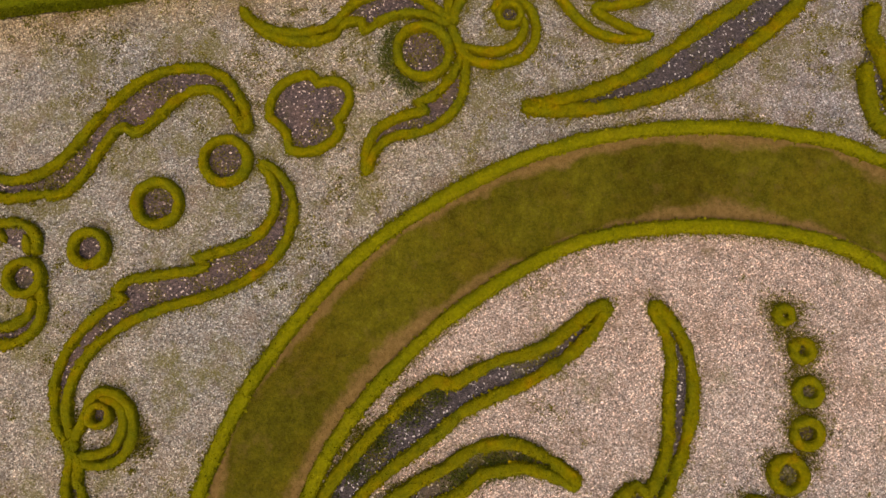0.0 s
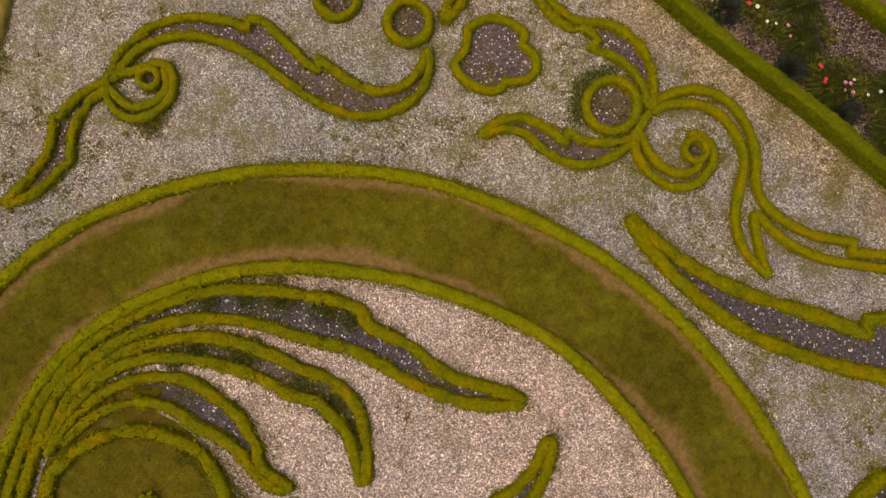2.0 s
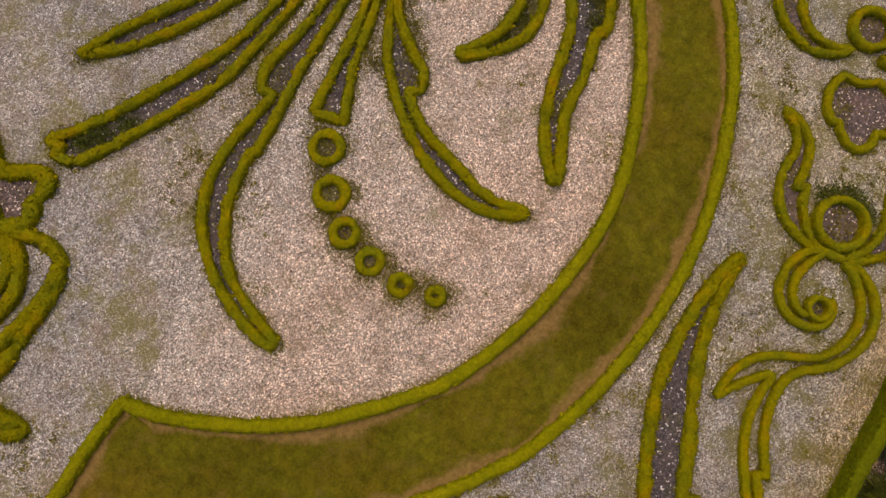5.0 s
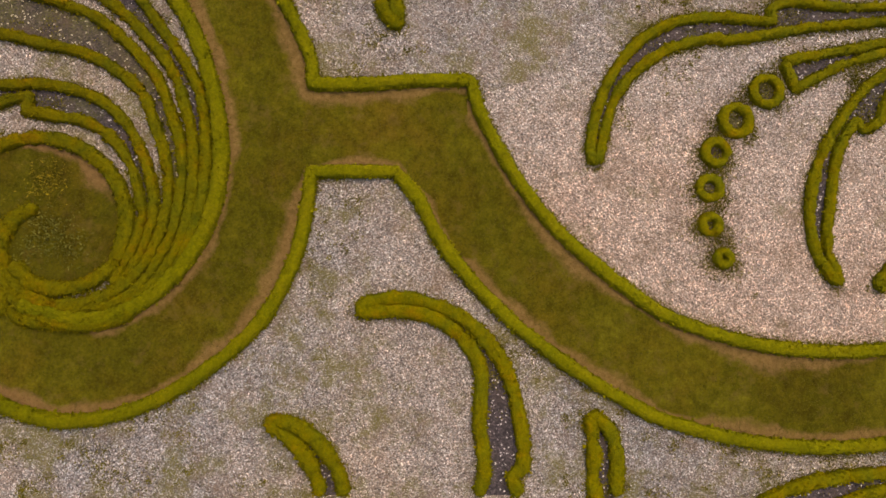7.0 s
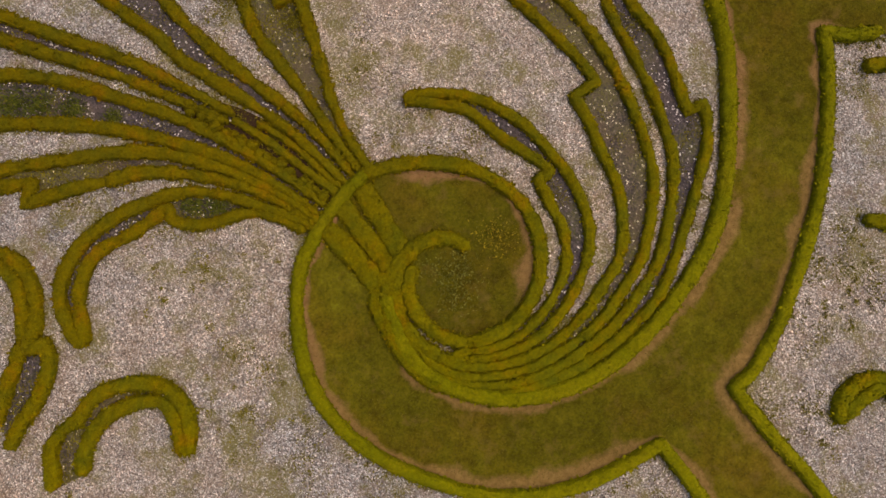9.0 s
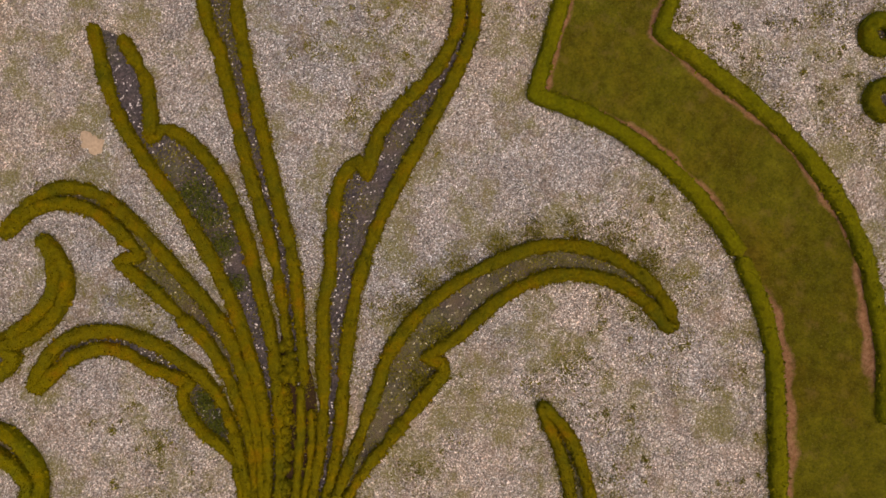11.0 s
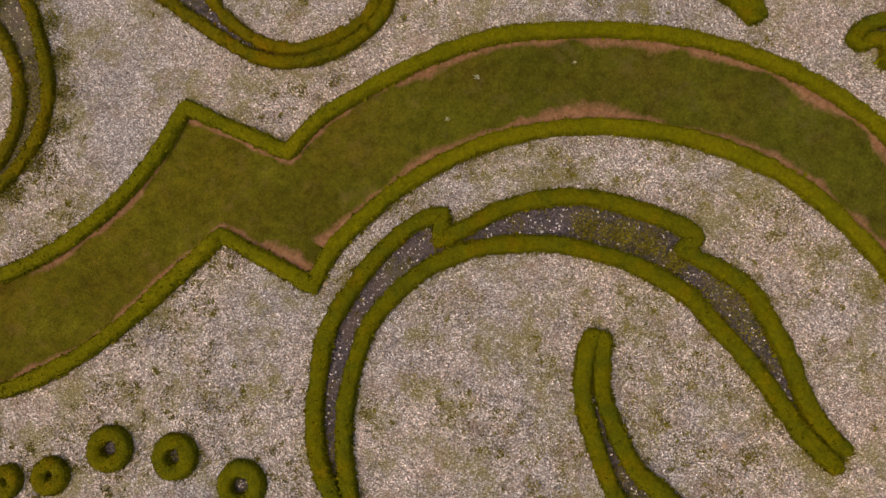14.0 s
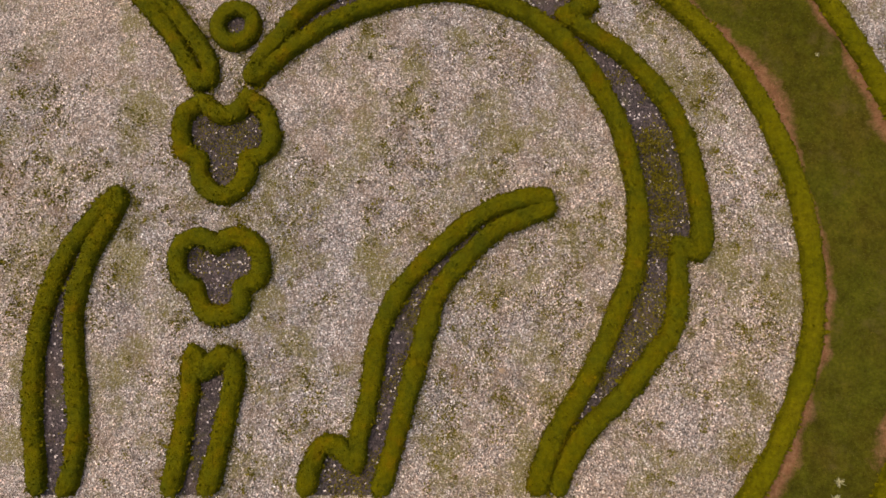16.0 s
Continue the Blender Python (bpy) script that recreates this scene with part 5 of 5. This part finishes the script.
def lavender(x, y, r=0.42):
    """A dome of short grey-green shoots over a woody base."""
    n = 1100
    up = PLANT_RNG.normal(0, 1, (n, 3))
    up[:, 2] = np.abs(up[:, 2]) * 0.9 + 0.12
    up /= np.linalg.norm(up, axis=1)[:, None]
    base = np.array((x, y, 0.05)) + up * r * PLANT_RNG.uniform(0.25, 0.7, (n, 1))
    tip = np.array((x, y, 0.05)) + up * r * PLANT_RNG.uniform(0.8, 1.15, (n, 1))
    stem = mesh_object("lavender_shrub", [(x - 0.05, y, 0), (x + 0.05, y, 0), (x, y + 0.06, 0), (x, y, 0.24)], [(0, 1, 3), (1, 2, 3), (2, 0, 3)], WOOD)
    tagged(stem, "round grey-green lavender shrub in the rose bed", "shrub", "shrubs of the rose bed")
    tagged(blade_mesh("foliage", base, tip, 0.013, LAVENDER, stem), kind="stuff")


def grass_tuft(x, y, r=0.6):
    """Long arching blades from one crown."""
    n = 560
    a = PLANT_RNG.uniform(0, math.tau, n)
    reach = r * PLANT_RNG.uniform(0.4, 1.0, n)
    out = np.stack([np.cos(a), np.sin(a), np.zeros(n)], 1)
    b0 = np.array((x, y, 0.02)) + out * 0.05
    b1 = b0 + out * reach[:, None] * 0.55 + np.array((0, 0, 0.5)) * PLANT_RNG.uniform(0.6, 1.0, (n, 1))
    b2 = b0 + out * reach[:, None] + np.array((0, 0, 0.3)) * PLANT_RNG.uniform(0.2, 1.0, (n, 1))
    crown = blade_mesh("grass_tuft", b0, b1, 0.014, TUFT)
    tagged(crown, "arching tuft of long green grass in the rose bed", "grass tuft", "tufts of the rose bed")
    tagged(blade_mesh("foliage", b1, b2, 0.012, TUFT, crown), kind="stuff")


def bloom_mesh(x, y, z, r):
    """Three cups of petals, one inside another."""
    bm = bmesh.new()
    for ring_r, lift, count in ((1.0, 0.0, 6), (0.72, 0.25, 5), (0.42, 0.45, 4)):
        for i in range(count):
            a0, a1 = (i - 0.1) * math.tau / count, (i + 1.1) * math.tau / count
            am = (a0 + a1) / 2
            q = [(0, 0, lift - 0.3), (math.cos(a0) * ring_r * 0.8, math.sin(a0) * ring_r * 0.8, lift), (math.cos(am) * ring_r * 1.08, math.sin(am) * ring_r * 1.08, lift + 0.16), (math.cos(a1) * ring_r * 0.8, math.sin(a1) * ring_r * 0.8, lift)]
            bm.faces.new([bm.verts.new((x + p[0] * r, y + p[1] * r, z + p[2] * r)) for p in q])
    me = bpy.data.meshes.new("bloom")
    bm.to_mesh(me)
    bm.free()
    return me


def rose(x, y, petals, colour_word):
    """A small rose bush: stems, leaves and one open bloom."""
    z = PLANT_RNG.uniform(0.4, 0.55)
    n = 120
    base = np.array((x, y, 0.1)) + PLANT_RNG.normal(0, 0.17, (n, 3)) * (1, 1, 0.3) + np.array((0, 0, 0.12))
    tip = base + PLANT_RNG.normal(0, 0.07, (n, 3)) + np.array((0, 0, 0.03))
    k = 4
    foot = np.tile((x, y, 0.0), (k, 1)) + PLANT_RNG.normal(0, 0.03, (k, 3)) * (1, 1, 0)
    head = np.tile((x, y, z - 0.03), (k, 1)) + PLANT_RNG.normal(0, 0.09, (k, 3)) * (1, 1, 0.3)
    head[0] = (x, y, z - 0.02)
    bush = blade_mesh("rose_bush", foot, head, 0.012, WOOD)
    tagged(bush, f"small rose bush with a {colour_word} bloom", "rose", "roses of the bed")
    tagged(blade_mesh("leaves", base, tip, 0.03, ROSE_LEAF, bush), kind="stuff")
    me = bloom_mesh(x, y, z, PLANT_RNG.uniform(0.038, 0.062))
    me.materials.append(petals)
    new("bloom", me).parent = bush


for x, y in ((1.87, 10.95), (3.61, 11.5), (-0.41, 10.65), (1.8, 11.05), (3.6, 11.25), (6.2, 12.3)):
    lavender(x, y, PLANT_RNG.uniform(0.36, 0.5))
for x, y in ((4.9, 11.75), (4.0, 12.6), (2.85, 11.4), (1.5, 11.65), (5.9, 13.2), (0.6, 12.2)):
    grass_tuft(x, y, PLANT_RNG.uniform(0.62, 0.8))
def low_plant(x, y):
    """A low spreading plant: short stems and broad leaves round one foot."""
    n = 90
    a, d = PLANT_RNG.uniform(0, math.tau, n), np.abs(PLANT_RNG.normal(0, 0.16, n))
    base = np.stack([x + d * np.cos(a), y + d * np.sin(a), 0.04 + 0.12 * PLANT_RNG.random(n)], 1)
    tip = base + np.stack([0.09 * np.cos(a), 0.09 * np.sin(a), PLANT_RNG.uniform(-0.01, 0.06, n)], 1)
    stems = blade_mesh("low_plant", np.tile((x, y, 0.0), (8, 1)), base[:8], 0.01, WOOD)
    tagged(stems, "low dark green leafy plant in the rose bed", "plant", "low plants of the rose bed")
    tagged(blade_mesh("leaves", base, tip, 0.035, ROSE_LEAF if PLANT_RNG.random() < 0.4 else TUFT, stems), kind="stuff")


for x, u in PLANT_RNG.uniform((-1.9, 0.12), (7.2, 0.8), (46, 2)):
    low_plant(x, 10.1 + 0.205 * (x + 1.0) + 2.6 * u)

RED_AT = [(2.29, 11.5), (2.64, 11.27), (-0.16, 11.07), (0.05, 11.64), (2.24, 11.52), (2.6, 11.35), (-1.4, 11.39)]
PINK_AT = [(2.97, 11.64), (3.08, 11.78), (3.14, 11.58), (3.3, 11.68), (4.26, 12.12), (4.48, 11.95), (0.91, 11.51), (1.16, 11.35), (-1.95, 10.88), (-1.5, 11.62), (-0.82, 10.3)]
WHITE_AT = [(3.07, 11.96), (3.58, 11.93), (3.72, 12.28), (4.3, 12.33), (4.67, 12.66), (0.03, 11.2), (0.5, 11.09), (0.68, 11.3), (-1.24, 11.5), (-0.76, 11.56), (-1.69, 10.66)]
for places, petals, word in ((RED_AT, PETAL_RED, "red"), (PINK_AT, PETAL_PINK, "pink"), (WHITE_AT, PETAL_WHITE, "white")):
    for x, y in places:
        rose(x, y, petals, word)

# ---------------------------------------------------------------- fine scatter: stones, moss, weeds and grass
FINE = np.random.default_rng(21)
STONE_SHAPE = np.array([(1, 0, 0), (0, 1, 0), (-1, 0, 0), (0, -1, 0), (0, 0, 0.8), (0.6, 0.6, 0.35), (-0.6, 0.55, 0.4), (-0.55, -0.6, 0.35), (0.6, -0.6, 0.4)])
STONE_FACES = np.array([(4, 5, 6), (4, 6, 7), (4, 7, 8), (4, 8, 5), (0, 1, 5), (1, 6, 5), (1, 2, 6), (2, 7, 6), (2, 3, 7), (3, 8, 7), (3, 0, 8), (0, 5, 8)])


def stones(name, xy, low, high, z, material, label):
    n = len(xy)
    a = FINE.uniform(0, math.tau, n)
    size = FINE.uniform(low, high, n)
    long = FINE.uniform(0.55, 1.0, n)
    sx, sy = STONE_SHAPE[:, 0], STONE_SHAPE[:, 1]
    x = xy[:, :1] + size[:, None] * (np.cos(a)[:, None] * sx - np.sin(a)[:, None] * sy * long[:, None])
    y = xy[:, 1:] + size[:, None] * (np.sin(a)[:, None] * sx + np.cos(a)[:, None] * sy * long[:, None])
    h = z - 0.004 + size[:, None] * STONE_SHAPE[:, 2] * 0.8
    v = np.stack([x, y, np.broadcast_to(h, x.shape)], 2).reshape(-1, 3)
    f = (np.arange(n)[:, None, None] * 9 + STONE_FACES).reshape(-1, 3)
    ob = mesh_object(name, v.tolist(), f.tolist(), material, None, False)
    tagged(ob, label, "stones", kind="stuff")


def sample(outline, density):
    q = np.array(outline)
    lo, hi = q.min(0), q.max(0)
    p = FINE.uniform(lo, hi, (int(np.prod(hi - lo) * density) + 1, 2))
    return p[inside(q, p)]


def field(p, scale, seed):
    return np.array([noise.noise((x * scale, y * scale, seed)) for x, y in p])


def blades(name, xy, low, high, z, lean, half, material, label):
    n = len(xy)
    base = np.concatenate([xy, np.full((n, 1), z)], 1)
    grow = np.concatenate([FINE.normal(0, lean, (n, 2)), np.ones((n, 1))], 1)
    tip = base + grow / np.linalg.norm(grow, axis=1)[:, None] * FINE.uniform(low, high, (n, 1))
    tagged(blade_mesh(name, base, tip, half, material), label, "plants", kind="stuff")


# pale stones in the slate beds, weeds between them
bed_stones, bed_weeds = [], []
for bed, stony, weedy in BEDS:
    bed_stones.append(sample(bed, stony))
    w = sample(bed, 900)
    if len(w):
        bed_weeds.append(w[field(w, 0.45, 7.7) + 0.5 * field(w, 1.8, 3.1) + FINE.normal(0, 0.12, len(w)) > (-0.02 if weedy else 0.2)])
stones("pale_stones", np.concatenate(bed_stones), 0.009, 0.024, 0.012, STONE, "pale quartz stones scattered over slate beds")
blades("bed_weeds", np.concatenate(bed_weeds), 0.03, 0.08, 0.01, 1.2, 0.018, MOSS, "low green weeds in the slate beds")

# larger pale pebbles over the gravel
p = FINE.uniform((-14, -13), (63, 13), (34000, 2))
p = p[~inside(LAWN_OUTLINE, p)]
bright = FINE.uniform((42, -10), (63, 11), (16000, 2))
stones("white_pebbles", bright[~inside(LAWN_OUTLINE, bright)], 0.007, 0.017, 0.0, STONE, "small white pebbles strewn over the eastern gravel")
stones("gravel_pebbles", p, 0.008, 0.024, 0.0, PEBBLE, "loose pale and grey pebbles lying on the gravel")

# moss and low weeds: loose cushions on the gravel and a ragged fringe along the hedges
c = FINE.uniform((-14, -13), (63, 13), (9000, 2))
mossy = field(c, 0.22, 5.0) + 0.5 * field(c, 0.9, 6.0)
mossy += np.where(c[:, 0] > 44, 0.24, -0.04) + np.where((c[:, 0] < 13) & (c[:, 1] > 0), 0.12, 0.0)
mossy -= np.where(inside(EDGE_INNER_WEST[:turn], c), 0.35, 0.0)
mossy += np.where(np.hypot(c[:, 0] - 1.2, c[:, 1] + 9.0) < 3.6, 0.75, 0.0)
c = c[mossy > 0.1][:4300]
cushions = []
for x, y in c:
    r = 0.07 + 0.3 * FINE.random() ** 2
    q = FINE.normal(0, 1, (int(26 + 420 * r * r), 2)) * (r * 0.75, r * 0.5)
    turn_by = FINE.uniform(0, math.tau)
    q = q @ np.array([(math.cos(turn_by), math.sin(turn_by)), (-math.sin(turn_by), math.cos(turn_by))])
    cushions.append(q + (x, y))
for line, width in HEDGE_LINES:
    fan = math.hypot(line[0][0] - 4.0, line[0][1] + 9.5) < 2.6
    k = FINE.integers(0, len(line), len(line) * (60 if fan else 30))
    way = FINE.normal(0, 1, (len(k), 2))
    way /= np.linalg.norm(way, axis=1)[:, None]
    q = line[k] + way * (width * 0.5 + np.abs(FINE.normal(0, 1, (len(k), 1))) * np.where(line[k, :1] < 14, 0.12, 0.09))
    gate = field(q, 0.35, 2.0) + 0.6 * field(q, 1.6, 9.0) + np.where(q[:, 0] < 14, 0.32, 0.0) + np.where(np.hypot(q[:, 0] - 4.6, q[:, 1] + 9.8) < 4.2, 0.5, 0.0)
    q = q[gate > 0.04]
    for bed, stony, weedy in BEDS:
        lo, hi = bed.min(0), bed.max(0)
        near = np.flatnonzero(((q > lo) & (q < hi)).all(1))
        if len(near):
            q = np.delete(q, near[inside(bed, q[near])], 0)
    cushions.append(q)
p = np.concatenate(cushions)
p = p[~inside(LAWN_OUTLINE, p)]
blades("moss_tufts", p, 0.03, 0.075, 0.0, 1.3, FINE.uniform(0.012, 0.028, len(p)), MOSS, "patchy moss and low weeds on the gravel")

# grass of the paths
g = np.concatenate([sample(LAWN_OUTLINE, 330), sample(HUB_A_OUTLINE, 330), sample(HUB_B_OUTLINE, 330)])
blades("grass_blades", g, 0.025, 0.06, 0.025, 0.9, 0.009, GRASS, "short worn grass blades of the lawn paths")


# ---------------------------------------------------------------- single pale things on the ground
def rosette(x, y, r):
    """A flat pale weed: a star of narrow leaves."""
    n = 26
    a = FINE.uniform(0, math.tau, n)
    b0 = np.tile((x, y, 0.04), (n, 1))
    tip = b0 + np.stack([np.cos(a), np.sin(a), np.full(n, 0.25)], 1) * FINE.uniform(0.4, 1.0, (n, 1)) * r
    tagged(blade_mesh("weed_rosette", b0, tip, r * 0.1, PALE_LEAF), "pale green weed rosette in the grass path", "weed", "weeds in the grass")


for x, y, r in ((48.39, 6.23, 0.1), (48.37, 7.58, 0.13), (50.2, 9.3, 0.08), (59.7, 10.5, 0.16), (59.35, 10.56, 0.14)):
    rosette(x, y, r)


def weed_clump(name, x, y, r, count, material, label):
    """A loose patch of upright weeds."""
    q = FINE.normal(0, r * 0.5, (count, 2)) + (x, y)
    blades(name, q, 0.05, 0.13, 0.02, 0.9, 0.016, material, label)


WEEDY_SPOTS = [(52.9, 5.94, 0.45), (53.6, 6.2, 0.4), (54.3, 6.45, 0.45), (55.1, 6.45, 0.4), (-1.75, -3.2, 0.4), (-0.5, -2.3, 0.35), (-0.83, -4.63, 0.4), (35.9, 1.74, 0.35), (34.6, 1.73, 0.3)]
YELLOW_WEED = mottled("yellow_weed", (0.1, 0.1, 0.01), (0.4, 0.3, 0.02))
weed_clump("weed_patch", 27.0, -0.14, 0.5, 420, YELLOW_WEED, "yellowing weeds in the round grass plot")
PALE_WEED = mottled("pale_weed", (0.09, 0.1, 0.012), (0.24, 0.24, 0.05))
for x, y in ((27.0, 1.0), (26.6, 1.3), (26.1, 1.5), (27.0, 1.7)):
    weed_clump("weed_patch", x, y, 0.55, 170, PALE_WEED, "pale green long grass in the round plot")
BED_WEED = mottled("dark_bed_weed", (0.035, 0.055, 0.006), (0.13, 0.15, 0.018), 4.0)
for x, y, r in ((-2.48, -4.8, 0.3), (-1.92, -3.93, 0.42), (-1.3, -3.17, 0.46), (-0.51, -2.5, 0.46), (0.13, -2.12, 0.36), (-1.64, -5.79, 0.3), (-0.8, -4.95, 0.36), (0.72, -4.15, 0.42), (1.55, -3.85, 0.4), (2.3, -3.8, 0.3), (-1.75, -6.4, 0.25),
                (11.9, -9.7, 0.4), (11.2, -9.4, 0.35), (12.4, -9.95, 0.3), (36.2, 9.2, 0.5), (35.8, 8.6, 0.45), (35.3, 7.9, 0.35), (34.6, 7.1, 0.25), (31.6, 6.3, 0.4), (31.2, 5.8, 0.3)):
    weed_clump("weed_patch", x, y, r, int(1500 * r), BED_WEED, "dark green leafy weeds grown over the slate bed")
for x, y, r in ((2.01, -7.04, 0.42), (2.62, -7.03, 0.42), (1.38, -7.11, 0.42), (0.75, -7.2, 0.42), (0.27, -7.3, 0.42), (3.23, -6.99, 0.42), (3.55, -6.43, 0.42), (3.86, -5.8, 0.42), (5.18, -6.45, 0.42), (5.3, -5.79, 0.42), (4.3, -5.18, 0.42)):
    weed_clump("moss_patch", x, y, r, 420, MOSS, "olive moss spreading over the pale gravel")
for x, y in [(36.0, 3.0), (36.8, 2.72), (37.7, 2.25), (38.6, 1.55), (39.3, 0.9), (39.85, 0.05), (40.05, -1), (39.95, -2)]:
    weed_clump("moss_patch", x, y, 0.42, 380, MOSS, "olive moss spreading along the outside of a leaf shaped hedge")
for turned in (150, 175, 200, 225, 250):
    weed_clump("weed_patch", -0.22 + 0.92 * math.cos(radians(turned)), 6.63 + 0.92 * math.sin(radians(turned)), 0.3, 300, BED_WEED, "dark green weeds crowding round a hedge ring")
for x, y in [(-7.22, -3.27), (-7.38, -3.41), (-7.04, -3.37), (-7.2, -2.96)]:
    weed_clump("moss_patch", x, y, 0.35, 260, MOSS, "olive moss beside a scroll of hedge")
for x, y, r in ((7.99, -5.11, 0.6), (8.81, -4.14, 0.6), (9.33, -3.14, 0.52), (9.43, -2.11, 0.5), (9.33, -1.09, 0.45), (8.91, -0.2, 0.4)):
    for turned in (20, 140, 260):
        weed_clump("moss_patch", x + 0.8 * r * math.cos(radians(turned)), y + 0.8 * r * math.sin(radians(turned)), 0.42, 300, MOSS, "olive moss round a small hedge ring")
for x, y, r in WEEDY_SPOTS:
    weed_clump("weed_patch", x, y, r, int(1500 * r), MOSS, "green weeds grown over the slate bed")


def sand_patch(x, y, r):
    """A low irregular heap of buff sand."""
    v, f, k = [(x, y, 0.035)], [], 28
    for ring_r, z in ((0.55, 0.028), (1.0, 0.002)):
        for i in range(k):
            a = i * math.tau / k
            w = r * ring_r * (1 + 0.7 * noise.noise((math.cos(a) * 1.3, math.sin(a) * 1.3, x)) + 0.3 * noise.noise((math.cos(a) * 5, math.sin(a) * 5, y)))
            v.append((x + w * math.cos(a), y + w * math.sin(a), z))
    for i in range(k):
        j = (i + 1) % k
        f += [(0, 1 + i, 1 + j), (1 + i, 1 + k + i, 1 + k + j, 1 + j)]
    tagged(mesh_object("sand_heap", v, f, SAND), "low heap of buff sand on the gravel", "sand")


sand_patch(36.1, 12.22, 0.3)
stones("flat_stone", np.array([(58.4, 3.52), (48.37, 1.0)]), 0.08, 0.1, 0.0, SAND, "pale buff stones lying on the gravel")

# dry straw along the boundary hedge and dead twigs over the mulch
north = curve_points(NORTH, 0.02)
k = FINE.integers(0, len(north) - 1, 9000)
way = north[k + 1] - north[k]
way /= np.linalg.norm(way, axis=1)[:, None]
off = FINE.normal(0.5, 0.08, (len(k), 1))
straw = north[k] + np.stack([-way[:, 1], way[:, 0]], 1) * np.abs(off)
straw = straw[field(straw, 0.6, 4.0) > -0.25]
blades("dry_straw", straw, 0.05, 0.12, 0.03, 2.5, 0.008, STRAW, "pale dry straw lying along the boundary hedge")
litter = np.concatenate([sample([(-2.2, 9.9), (6.3, 11.5), (12.0, 12.8), (11.0, 15.2), (6.0, 14.2), (-2.5, 12.2)], 230), sample([(-12.0, 7.7), (-8.0, 8.2), (-2.6, 9.8), (-2.9, 12.0), (-7.0, 10.8), (-12.0, 9.4)], 130)])
blades("dead_twigs", litter, 0.06, 0.24, 0.035, 3.0, 0.007, TWIG, "dead pale twigs and leaf litter on the mulch")
